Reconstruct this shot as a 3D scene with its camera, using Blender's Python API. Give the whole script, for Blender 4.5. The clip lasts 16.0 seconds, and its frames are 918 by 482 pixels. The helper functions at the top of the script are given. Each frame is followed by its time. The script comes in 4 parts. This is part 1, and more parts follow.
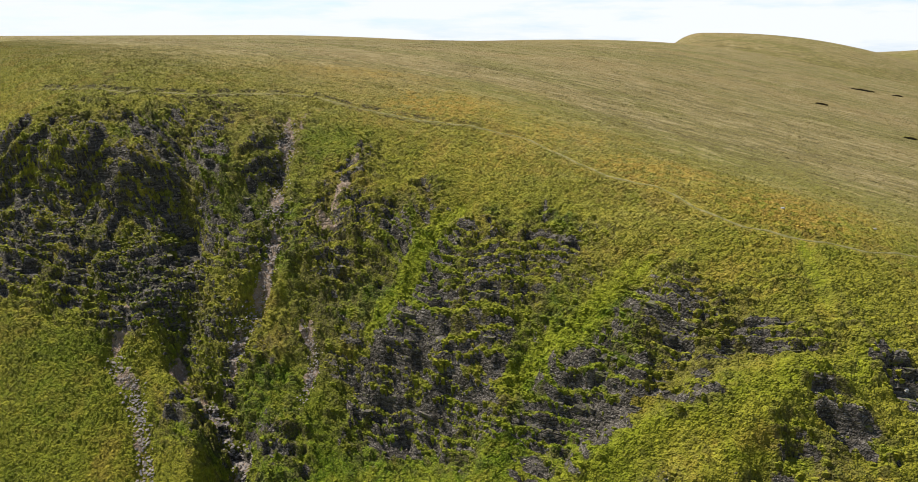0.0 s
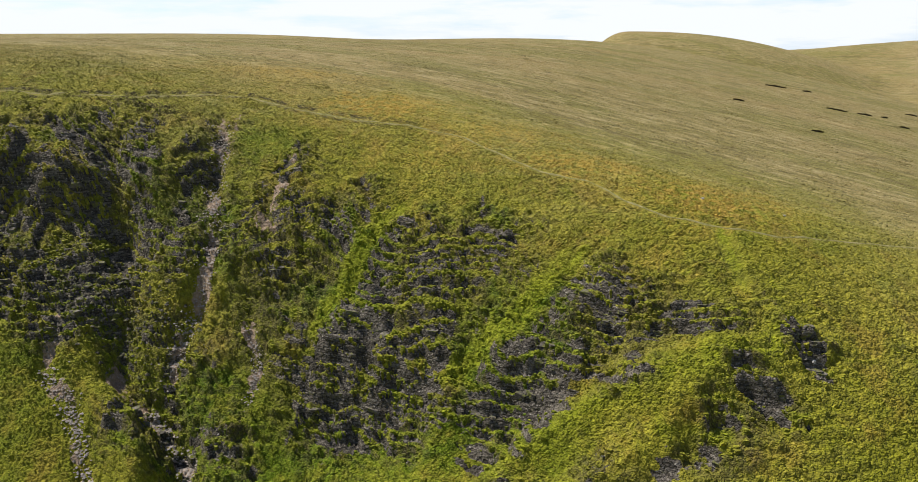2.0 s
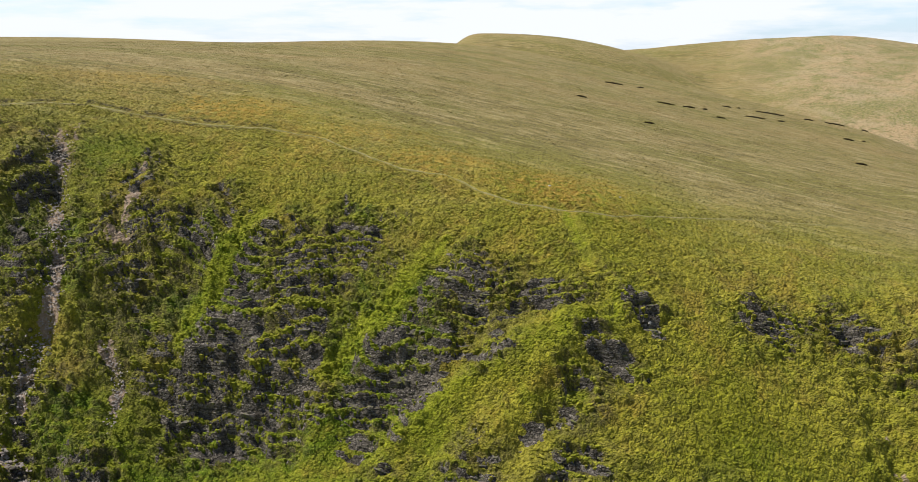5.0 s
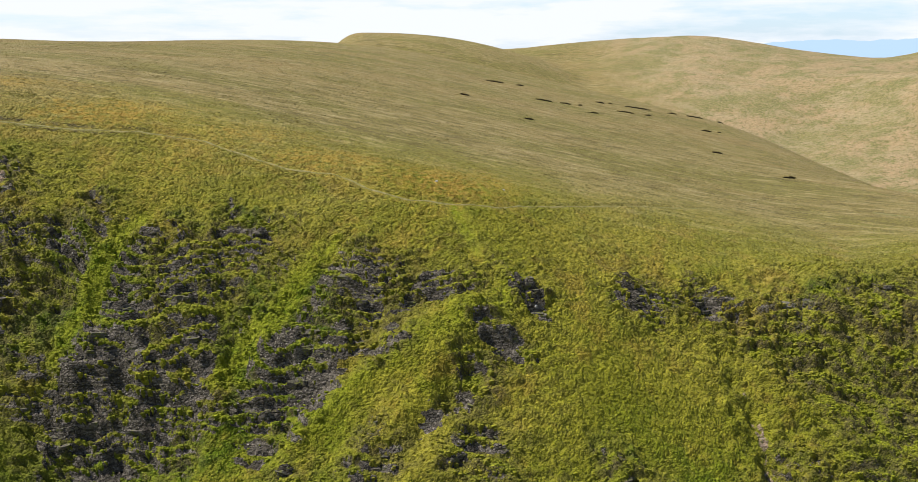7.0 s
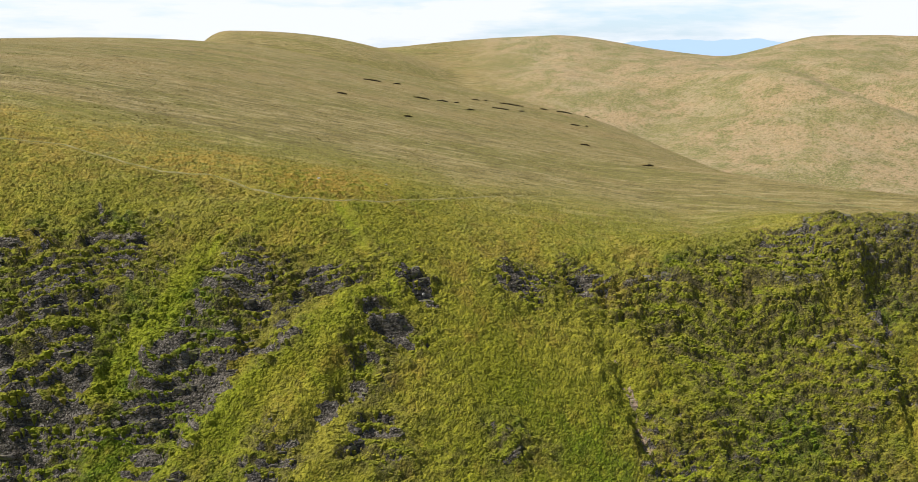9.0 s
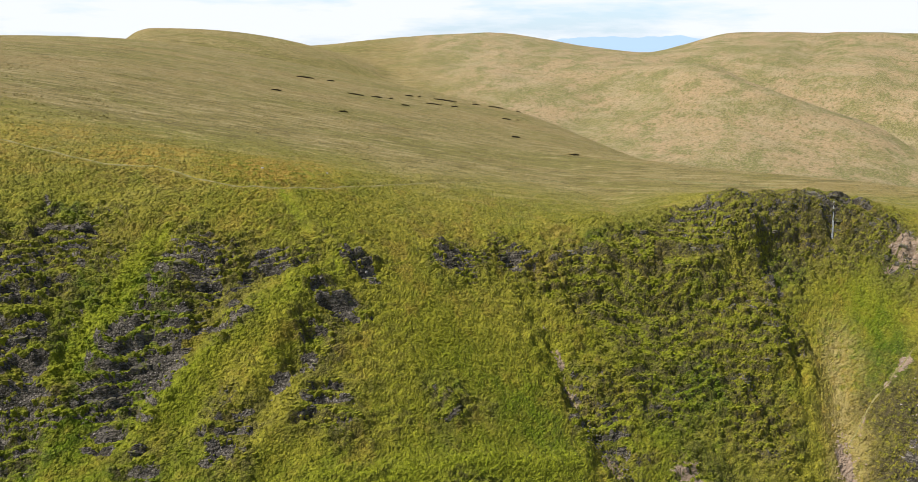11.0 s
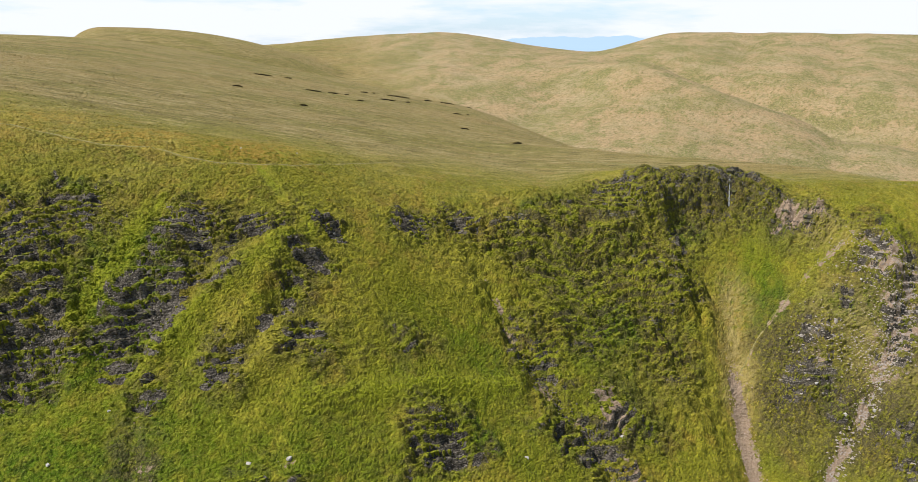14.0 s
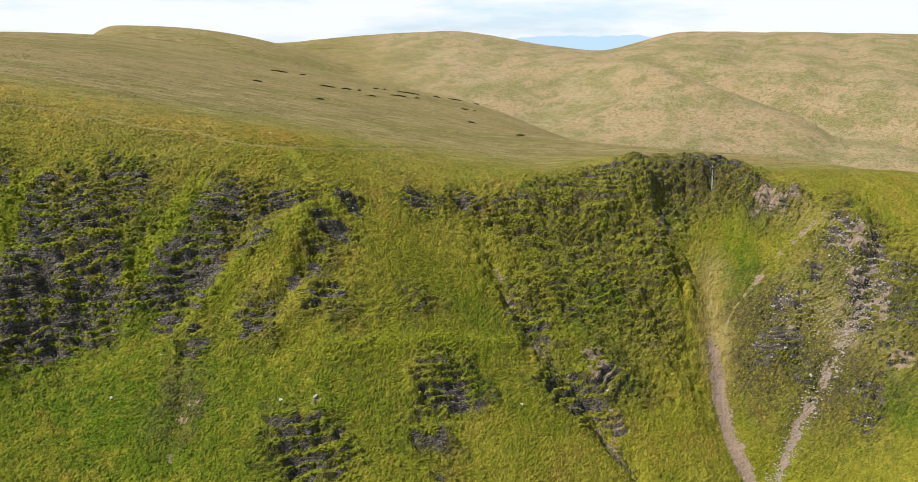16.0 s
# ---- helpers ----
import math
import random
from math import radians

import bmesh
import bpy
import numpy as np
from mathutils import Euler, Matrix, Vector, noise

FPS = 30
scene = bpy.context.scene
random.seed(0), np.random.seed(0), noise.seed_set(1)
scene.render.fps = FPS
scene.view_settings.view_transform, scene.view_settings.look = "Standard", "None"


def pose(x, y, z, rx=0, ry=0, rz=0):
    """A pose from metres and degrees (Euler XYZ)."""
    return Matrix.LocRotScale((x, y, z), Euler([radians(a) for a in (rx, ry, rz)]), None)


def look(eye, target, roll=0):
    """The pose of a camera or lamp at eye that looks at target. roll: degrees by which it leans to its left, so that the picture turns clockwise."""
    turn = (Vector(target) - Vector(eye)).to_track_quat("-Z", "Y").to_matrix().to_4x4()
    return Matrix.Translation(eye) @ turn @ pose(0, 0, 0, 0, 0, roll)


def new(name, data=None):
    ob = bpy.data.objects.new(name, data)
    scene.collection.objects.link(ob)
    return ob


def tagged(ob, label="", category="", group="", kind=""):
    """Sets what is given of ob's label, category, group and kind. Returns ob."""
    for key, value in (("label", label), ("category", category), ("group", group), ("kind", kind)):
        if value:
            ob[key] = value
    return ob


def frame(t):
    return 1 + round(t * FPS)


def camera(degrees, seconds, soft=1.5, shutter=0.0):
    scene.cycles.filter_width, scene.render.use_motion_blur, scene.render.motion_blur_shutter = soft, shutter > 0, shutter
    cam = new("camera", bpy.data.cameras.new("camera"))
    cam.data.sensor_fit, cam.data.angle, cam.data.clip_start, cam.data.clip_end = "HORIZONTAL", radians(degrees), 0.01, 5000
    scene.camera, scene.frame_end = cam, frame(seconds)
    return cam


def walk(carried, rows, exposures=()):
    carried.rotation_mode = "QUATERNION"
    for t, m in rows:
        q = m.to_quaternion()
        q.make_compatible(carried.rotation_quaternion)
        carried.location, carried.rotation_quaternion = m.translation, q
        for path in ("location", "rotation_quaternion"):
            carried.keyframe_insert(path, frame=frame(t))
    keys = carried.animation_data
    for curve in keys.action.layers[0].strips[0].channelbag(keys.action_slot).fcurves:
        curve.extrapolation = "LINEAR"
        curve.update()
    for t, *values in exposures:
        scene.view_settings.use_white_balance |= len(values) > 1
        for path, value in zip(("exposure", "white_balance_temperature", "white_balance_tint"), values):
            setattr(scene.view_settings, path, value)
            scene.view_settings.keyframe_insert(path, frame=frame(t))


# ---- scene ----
cam = camera(71.3, 16.0, soft=0.75)
PATH = [
    (0, (-0.301, -0.776, 59.731), (-0.292, 1.132, 59.132), 0.1),
    (0.5, (-0.315, -1.391, 59.821), (-0.251, 0.515, 59.221), 0.1),
    (1, (-0.404, -1.952, 59.932), (-0.282, -0.049, 59.33), 0.1),
    (1.5, (-0.533, -2.526, 60.07), (-0.371, -0.626, 59.467), 0.1),
    (2, (-0.607, -3.137, 60.188), (-0.408, -1.241, 59.584), 0.1),
    (2.5, (-0.575, -3.798, 60.23), (-0.334, -1.907, 59.627), 0.1),
    (3, (-0.548, -4.44, 60.201), (-0.246, -2.557, 59.599), 0.1),
    (3.5, (-0.516, -5.134, 60.139), (-0.148, -3.262, 59.538), 0.0),
    (4, (-0.49, -5.865, 60.105), (-0.046, -4.009, 59.507), -0.0),
    (4.2, (-0.506, -6.121, 60.105), (-0.034, -4.272, 59.506), -0.0),
    (6.3, (-0.956, -8.526, 60.214), (-0.164, -6.79, 59.616), -0.2),
    (6.5, (-1.036, -8.764, 60.215), (-0.216, -7.041, 59.615), -0.1),
    (7, (-1.289, -9.363, 60.19), (-0.389, -7.681, 59.589), -0.1),
    (7.5, (-1.626, -9.951, 60.164), (-0.647, -8.314, 59.564), -0.0),
    (8, (-2.005, -10.612, 60.141), (-0.95, -9.023, 59.54), -0.0),
    (8.5, (-2.505, -11.358, 60.133), (-1.38, -9.818, 59.531), 0.1),
    (9, (-3.118, -12.34, 60.104), (-1.922, -10.855, 59.5), 0.1),
    (9.5, (-3.923, -13.537, 60.055), (-2.658, -12.111, 59.448), 0.1),
    (9.7, (-4.42, -14.17, 60.042), (-3.128, -12.77, 59.435), 0.1),
    (11.8, (-12.302, -22.891, 59.877), (-10.962, -21.538, 59.266), -0.0),
    (12, (-13.196, -23.835, 59.874), (-11.858, -22.48, 59.263), 0.0),
    (12.5, (-15.664, -26.421, 59.852), (-14.323, -25.069, 59.241), 0.0),
    (13, (-18.239, -29.171, 59.799), (-16.877, -27.841, 59.187), 0.1),
    (13.5, (-20.954, -32.059, 59.73), (-19.556, -30.765, 59.118), 0.1),
    (14, (-23.73, -35.014, 59.639), (-22.3, -33.757, 59.028), 0.1),
    (14.5, (-26.642, -38.003, 59.563), (-25.197, -36.763, 58.951), 0.1),
    (15, (-29.635, -40.956, 59.491), (-28.198, -39.706, 58.878), 0.2),
    (15.5, (-32.704, -43.874, 59.422), (-31.281, -42.61, 58.808), 0.2),
    (16, (-35.798, -46.714, 59.368), (-34.385, -45.439, 58.754), 0.2),
]
walk(cam, [(t, look(eye, target, roll)) for t, eye, target, roll in PATH])

# ---- light ----
SUN_AZIMUTH, SUN_HEIGHT = -56.0, 55.0      # degrees from +y towards +x, degrees above the horizon
a, e = radians(SUN_AZIMUTH), radians(SUN_HEIGHT)
TO_SUN = Vector((math.sin(a) * math.cos(e), math.cos(a) * math.cos(e), math.sin(e)))
sun = new("sun", bpy.data.lights.new("sun", "SUN"))
sun.data.energy, sun.data.angle, sun.data.color = 5.0, radians(0.6), (1.0, 0.93, 0.84)
sun.matrix_world = look((0, 0, 300), Vector((0, 0, 300)) - TO_SUN)

world = bpy.data.worlds.new("sky")
scene.world = world
world.use_nodes = True
wt = world.node_tree
wt.nodes.clear()


def wnode(kind, **values):
    n = wt.nodes.new(kind)
    for key, value in values.items():
        n.inputs[key].default_value = value
    return n


sky = wt.nodes.new("ShaderNodeTexSky")
sky.sky_type, sky.sun_disc = "NISHITA", False
sky.sun_elevation, sky.sun_rotation = radians(SUN_HEIGHT), radians(SUN_AZIMUTH)
sky.altitude, sky.air_density, sky.dust_density = 500, 1.0, 0.6
coord = wt.nodes.new("ShaderNodeTexCoord")
flat = wnode("ShaderNodeMapping")
flat.inputs["Scale"].default_value = (2.2, 2.2, 15.0)
cloud = wnode("ShaderNodeTexNoise", Scale=1.6, Detail=7.0, Roughness=0.58)
ramp = wnode("ShaderNodeMapRange")
ramp.inputs["From Min"].default_value, ramp.inputs["From Max"].default_value = 0.37, 0.52
# the cloud field closes up towards the horizon and opens overhead
parts = wt.nodes.new("ShaderNodeSeparateXYZ")
cover = wnode("ShaderNodeMapRange")
cover.inputs["From Min"].default_value, cover.inputs["From Max"].default_value = 0.06, 0.42
cover.inputs["To Min"].default_value, cover.inputs["To Max"].default_value = 1.0, 0.06
part = wt.nodes.new("ShaderNodeMath")
part.operation = "MULTIPLY"
pale = wt.nodes.new("ShaderNodeMix")
mix = wt.nodes.new("ShaderNodeMix")
pale.data_type = mix.data_type = "RGBA"
pale.inputs["B"].default_value = (5.4, 7.4, 9.6, 1)
mix.inputs["B"].default_value = (7.6, 7.9, 8.4, 1)
thin = wnode("ShaderNodeMapRange")
thin.inputs["From Min"].default_value, thin.inputs["From Max"].default_value = 0.05, 0.3
thin.inputs["To Min"].default_value, thin.inputs["To Max"].default_value = 0.6, 0.0
back = wnode("ShaderNodeBackground", Strength=0.075)
out = wt.nodes.new("ShaderNodeOutputWorld")
for a0, b0 in ((coord.outputs["Generated"], flat.inputs["Vector"]), (flat.outputs["Vector"], cloud.inputs["Vector"]), (cloud.outputs["Fac"], ramp.inputs["Value"]),
               (coord.outputs["Generated"], parts.inputs["Vector"]), (parts.outputs["Z"], cover.inputs["Value"]), (parts.outputs["Z"], thin.inputs["Value"]),
               (ramp.outputs["Result"], part.inputs[0]), (cover.outputs["Result"], part.inputs[1]), (part.outputs[0], mix.inputs["Factor"]),
               (thin.outputs["Result"], pale.inputs["Factor"]), (sky.outputs["Color"], pale.inputs["A"]), (pale.outputs["Result"], mix.inputs["A"]),
               (mix.outputs["Result"], back.inputs["Color"]), (back.outputs["Background"], out.inputs["Surface"])):
    wt.links.new(a0, b0)
scene.view_settings.exposure = 0.75


# ---- materials ----
class Mat:
    """A node material with short calls for its nodes."""

    def __init__(self, name, roughness=0.9, specular=0.2):
        self.m = bpy.data.materials.new(name)
        self.m.use_nodes = True
        self.t = self.m.node_tree
        self.b = self.t.nodes["Principled BSDF"]
        self.b.inputs["Roughness"].default_value = roughness
        self.b.inputs["Specular IOR Level"].default_value = specular
        self.pos = self.t.nodes.new("ShaderNodeNewGeometry")

    def link(self, a, b):
        self.t.links.new(a, b)

    def noise(self, scale, detail=4.0, rough=0.55, stretch=None):
        n = self.t.nodes.new("ShaderNodeTexNoise")
        n.inputs["Scale"].default_value, n.inputs["Detail"].default_value = scale, detail
        n.inputs["Roughness"].default_value = rough
        if stretch:
            g = self.t.nodes.new("ShaderNodeMapping")
            g.inputs["Scale"].default_value, g.inputs["Rotation"].default_value = stretch[0], stretch[1]
            self.link(self.pos.outputs["Position"], g.inputs["Vector"])
            self.link(g.outputs["Vector"], n.inputs["Vector"])
        else:
            self.link(self.pos.outputs["Position"], n.inputs["Vector"])
        return n.outputs["Fac"]

    def attr(self, name):
        n = self.t.nodes.new("ShaderNodeAttribute")
        n.attribute_name = name
        return n.outputs["Fac"]

    def streak(self, scale, detail=5.0, rough=0.65, long=4.0):
        """Noise drawn out along the contour of the hill."""
        n = self.t.nodes.new("ShaderNodeTexNoise")
        n.inputs["Scale"].default_value, n.inputs["Detail"].default_value, n.inputs["Roughness"].default_value = scale, detail, rough
        g = self.t.nodes.new("ShaderNodeMapping")
        g.vector_type = "TEXTURE"
        g.inputs["Rotation"].default_value, g.inputs["Scale"].default_value = (0, 0, -0.555), (long, 1, 1)
        self.link(self.pos.outputs["Position"], g.inputs["Vector"])
        self.link(g.outputs["Vector"], n.inputs["Vector"])
        return n.outputs["Fac"]

    def cells(self, scale):
        """Rounded cells: the distance from each cell's middle and one random number to a cell."""
        n = self.t.nodes.new("ShaderNodeTexVoronoi")
        n.inputs["Scale"].default_value = scale
        self.link(self.pos.outputs["Position"], n.inputs["Vector"])
        part_of = self.t.nodes.new("ShaderNodeSeparateColor")
        self.link(n.outputs["Color"], part_of.inputs["Color"])
        return n.outputs["Distance"], part_of.outputs["Red"]

    def times(self, colour, factor):
        n = self.t.nodes.new("ShaderNodeVectorMath")
        n.operation = "SCALE"
        self.link(colour, n.inputs["Vector"])
        self.link(factor, n.inputs["Scale"])
        return n.outputs["Vector"]

    def rand(self):
        n = self.t.nodes.new("ShaderNodeObjectInfo")
        return n.outputs["Random"]

    def span(self, x, lo, hi, to_lo=0.0, to_hi=1.0):
        n = self.t.nodes.new("ShaderNodeMapRange")
        for k, v in zip(("From Min", "From Max", "To Min", "To Max"), (lo, hi, to_lo, to_hi)):
            n.inputs[k].default_value = v
        self.link(x, n.inputs["Value"])
        return n.outputs["Result"]

    def math(self, op, a, b):
        n = self.t.nodes.new("ShaderNodeMath")
        n.operation = op
        for i, v in enumerate((a, b)):
            if isinstance(v, (int, float)):
                n.inputs[i].default_value = v
            else:
                self.link(v, n.inputs[i])
        return n.outputs[0]

    def mix(self, f, a, b):
        n = self.t.nodes.new("ShaderNodeMix")
        n.data_type = "RGBA"
        for key, v in (("Factor", f), ("A", a), ("B", b)):
            s = [i for i in n.inputs if i.name == key and (i.type == "RGBA" or key == "Factor")][0]
            if isinstance(v, tuple):
                s.default_value = (*v, 1)
            elif isinstance(v, (int, float)):
                s.default_value = v
            else:
                self.link(v, s)
        return [o for o in n.outputs if o.type == "RGBA"][0]

    def done(self, colour, height=None, depth=0.1, strength=1.0):
        self.link(colour, self.b.inputs["Base Color"])
        if height is not None:
            n = self.t.nodes.new("ShaderNodeBump")
            n.inputs["Distance"].default_value, n.inputs["Strength"].default_value = depth, strength
            self.link(height, n.inputs["Height"])
            self.link(n.outputs["Normal"], self.b.inputs["Normal"])
        return self.m


def cracks(k, scale, stretch):
    """Distance from the joints of blocky rock."""
    n = k.t.nodes.new("ShaderNodeTexVoronoi")
    n.feature = "DISTANCE_TO_EDGE"
    n.inputs["Scale"].default_value, n.inputs["Randomness"].default_value = scale, 0.9
    g = k.t.nodes.new("ShaderNodeMapping")
    g.inputs["Scale"].default_value, g.inputs["Rotation"].default_value = stretch, (0.1, 0.06, 0.5)
    k.link(k.pos.outputs["Position"], g.inputs["Vector"])
    k.link(g.outputs["Vector"], n.inputs["Vector"])
    return n.outputs["Distance"]


def rock_colour(k):
    """Grey, lilac-tinged bedded mudstone with pale lichen, dark beds and upright joints."""
    c = k.mix(k.span(k.noise(0.5, 5, 0.65), 0.36, 0.64), (0.05, 0.044, 0.037), (0.15, 0.134, 0.114))
    c = k.mix(k.span(k.noise(1.0, 5, 0.65, ((0.35, 0.35, 3.4), (0.05, 0.04, 0))), 0.46, 0.56, 0, 0.88), c, (0.03, 0.027, 0.023))
    c = k.mix(k.span(k.noise(3.4, 4, 0.7), 0.56, 0.66, 0, 0.8), c, (0.27, 0.25, 0.226))
    c = k.mix(k.span(k.noise(2.1, 4, 0.7), 0.55, 0.66, 0, 0.6), c, (0.06, 0.062, 0.03))
    return k.mix(k.span(cracks(k, 1.0, (1.1, 1.1, 2.6)), 0.01, 0.08, 0.85, 0), c, (0.014, 0.012, 0.01))


def turf_material(name):
    k = Mat(name, 0.95, 0.12)
    fine, mid, wide = k.noise(4.2, 4, 0.7), k.noise(0.42, 4, 0.6), k.noise(0.055, 4, 0.55)
    grain, shade, tuft = k.cells(2.1), k.cells(4.6), k.cells(0.95)
    c = k.mix(k.span(wide, 0.36, 0.64), (0.14, 0.146, 0.008), (0.215, 0.196, 0.02))
    c = k.mix(k.span(mid, 0.42, 0.7, 0, 0.6), c, (0.1, 0.11, 0.007))
    c = k.mix(k.span(k.noise(0.12, 6, 0.7), 0.52, 0.62, 0, 0.6), c, (0.215, 0.15, 0.024))
    c = k.mix(k.span(k.noise(0.09, 6, 0.7), 0.48, 0.38, 0, 0.6), c, (0.098, 0.122, 0.005))
    moor = k.mix(k.span(k.streak(0.3, 5, 0.6, 4), 0.38, 0.62), (0.148, 0.116, 0.04), (0.25, 0.198, 0.09))
    moor = k.mix(k.span(k.streak(0.03, 6, 0.65, 3), 0.47, 0.57, 0, 0.8), moor, (0.138, 0.124, 0.032))
    moor = k.mix(k.span(k.streak(0.018, 5, 0.65, 2.5), 0.5, 0.6, 0, 0.75), moor, (0.235, 0.168, 0.075))
    moor = k.mix(k.span(k.noise(1.7, 5, 0.8), 0.52, 0.6, 0, 0.8), moor, (0.078, 0.064, 0.022))
    moor = k.mix(k.span(k.streak(0.6, 5, 0.75, 7), 0.54, 0.6, 0, 0.85), moor, (0.078, 0.062, 0.022))
    moor = k.mix(k.span(k.streak(0.12, 6, 0.78, 8), 0.56, 0.61, 0, 0.75), moor, (0.095, 0.075, 0.03))
    moor = k.mix(k.span(k.streak(0.4, 5, 0.7, 6), 0.46, 0.39, 0, 0.65), moor, (0.31, 0.255, 0.13))
    c = k.mix(k.attr("moor"), c, moor)
    # far hills: tan and green grass, greyed a little to stand for haze
    far = k.mix(k.span(k.noise(0.016, 7, 0.72), 0.46, 0.55), (0.285, 0.2, 0.118), (0.152, 0.138, 0.056))
    far = k.mix(k.span(k.noise(0.06, 5, 0.65, ((1.0, 0.35, 1.0), (0, 0, 0.9))), 0.48, 0.62, 0, 0.7), far, (0.285, 0.225, 0.142))
    far = k.mix(k.span(k.noise(0.03, 7, 0.75), 0.53, 0.59, 0, 0.8), far, (0.112, 0.118, 0.04))
    far = k.mix(k.span(k.noise(0.3, 6, 0.8), 0.5, 0.58, 0, 0.85), far, (0.095, 0.088, 0.036))
    far = k.mix(k.span(k.noise(0.55, 5, 0.8), 0.5, 0.42, 0, 0.6), far, (0.31, 0.25, 0.16))
    c = k.mix(k.attr("far"), c, far)
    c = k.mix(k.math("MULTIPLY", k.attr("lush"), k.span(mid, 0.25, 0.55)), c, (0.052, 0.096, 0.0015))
    # lime grass, and the sunlit brightness put on treads and lips
    c = k.mix(k.math("MULTIPLY", k.attr("lime_lit"), k.span(k.noise(0.6, 4, 0.6), 0.3, 0.5)), c, (0.15, 0.172, 0.008))
    c = k.mix(k.math("MULTIPLY", k.attr("heath"), k.span(k.noise(0.8, 4, 0.6), 0.38, 0.6)), c, (0.285, 0.185, 0.036))
    # dark heather brown, also laid on risers as their shade
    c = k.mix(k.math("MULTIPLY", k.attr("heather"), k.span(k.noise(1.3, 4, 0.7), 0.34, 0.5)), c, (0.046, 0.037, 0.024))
    # single clumps: pale seed heads, darker bilberry, and one tone to each tuft
    c = k.mix(k.span(fine, 0.52, 0.68, 0, 0.5), c, (0.26, 0.245, 0.045))
    c = k.mix(k.span(fine, 0.47, 0.36, 0, 0.5), c, (0.06, 0.068, 0.006))
    clump = k.math("MULTIPLY", k.span(grain[1], 0, 1, 0.82, 1.24), k.span(k.pos.outputs["Random Per Island"], 0, 1, 0.86, 1.2))
    c = k.times(c, clump)
    c = k.mix(k.math("MULTIPLY", k.attr("straw"), k.span(k.noise(0.7, 5, 0.65), 0.34, 0.56)), c, (0.275, 0.225, 0.085))
    earth = k.mix(k.noise(1.7, 5, 0.65), (0.13, 0.092, 0.064), (0.3, 0.225, 0.165))
    earth = k.mix(k.span(k.noise(3.0, 4, 0.7), 0.55, 0.65, 0, 0.8), earth, (0.32, 0.285, 0.25))
    c = k.mix(k.span(k.math("ADD", k.attr("bare"), k.span(k.noise(1.3, 4, 0.6), 0.2, 0.8, -0.28, 0.28)), 0.42, 0.56), c, earth)
    edge = k.span(k.math("ADD", k.attr("rock"), k.span(k.noise(1.9, 6, 0.75), 0.25, 0.75, -0.5, 0.5)), 0.44, 0.52)
    c = k.mix(edge, c, rock_colour(k))
    k.b.inputs["Sheen Weight"].default_value, k.b.inputs["Sheen Roughness"].default_value = 0.03, 0.45
    k.b.inputs["Sheen Tint"].default_value = (1.0, 0.95, 0.5, 1)
    domes = k.math("ADD", k.math("MULTIPLY", grain[0], -1.3), k.math("ADD", k.math("MULTIPLY", shade[0], -0.9), k.math("MULTIPLY", tuft[0], -0.8)))
    return k.done(c, k.math("ADD", domes, k.noise(2.6, 6, 0.75)), 0.2, 1.0)


TURF = turf_material("turf")
k = Mat("crag_rock", 0.86, 0.3)
shade = k.mix(k.span(k.rand(), 0, 1), (0.04, 0.036, 0.03), (0.14, 0.125, 0.106))
rc = k.mix(0.5, rock_colour(k), shade)
moss = k.math("MULTIPLY", k.span(k.noise(1.3, 5, 0.7), 0.48, 0.6), 0.85)
ROCK = k.done(k.mix(moss, rc, (0.1, 0.11, 0.012)), k.math("ADD", k.noise(3.0, 6, 0.7), k.noise(1.2, 4, 0.6, ((1, 1, 4), (0.15, 0.05, 0)))), 0.25, 1.0)
# rock for the eastern crag: pale stone, with its sunlight put into the colour
k = Mat("pale_lit_rock", 0.88, 0.3)
PALE_ROCK = k.done(k.mix(k.span(k.rand(), 0, 1), k.mix(k.noise(0.8, 5, 0.65), (0.1, 0.09, 0.08), (0.26, 0.235, 0.21)), (0.31, 0.285, 0.26)), k.noise(3.5, 6, 0.7), 0.22, 1.0)
k = Mat("scree_stone", 0.9, 0.25)
SCREE = k.done(k.mix(k.noise(1.4, 4, 0.6), (0.13, 0.11, 0.095), (0.34, 0.305, 0.27)), k.noise(6, 4, 0.6), 0.08)
k = Mat("brown_gravel", 0.92, 0.15)
GRAVEL = k.done(k.mix(k.noise(1.4, 4, 0.6), (0.15, 0.108, 0.075), (0.34, 0.265, 0.195)), k.noise(6, 4, 0.6), 0.08)
k = Mat("pale_boulder", 0.88, 0.25)
BOULDER = k.done(k.mix(k.noise(2.5, 5, 0.65), (0.2, 0.19, 0.175), (0.42, 0.41, 0.385)), k.noise(5, 5, 0.65), 0.12)
k = Mat("worn_path", 0.92, 0.15)
PATH_TURF = k.done(k.mix(k.span(k.noise(1.1, 4, 0.6), 0.36, 0.64), (0.11, 0.108, 0.03), (0.205, 0.182, 0.08)), k.noise(6, 4, 0.6), 0.06)
k = Mat("peat", 0.95, 0.1)
PEAT = k.done(k.mix(k.noise(1.2, 4, 0.6), (0.04, 0.031, 0.02), (0.1, 0.076, 0.046)), k.noise(3, 4, 0.6), 0.2)
k = Mat("waterfall_water", 0.35, 0.5)
WATER = k.done(k.mix(k.span(k.noise(1.6, 4, 0.7, ((6, 6, 0.6), (0, 0, 0))), 0.4, 0.6), (0.1, 0.105, 0.1), (0.32, 0.335, 0.34)), k.noise(4, 3), 0.08)
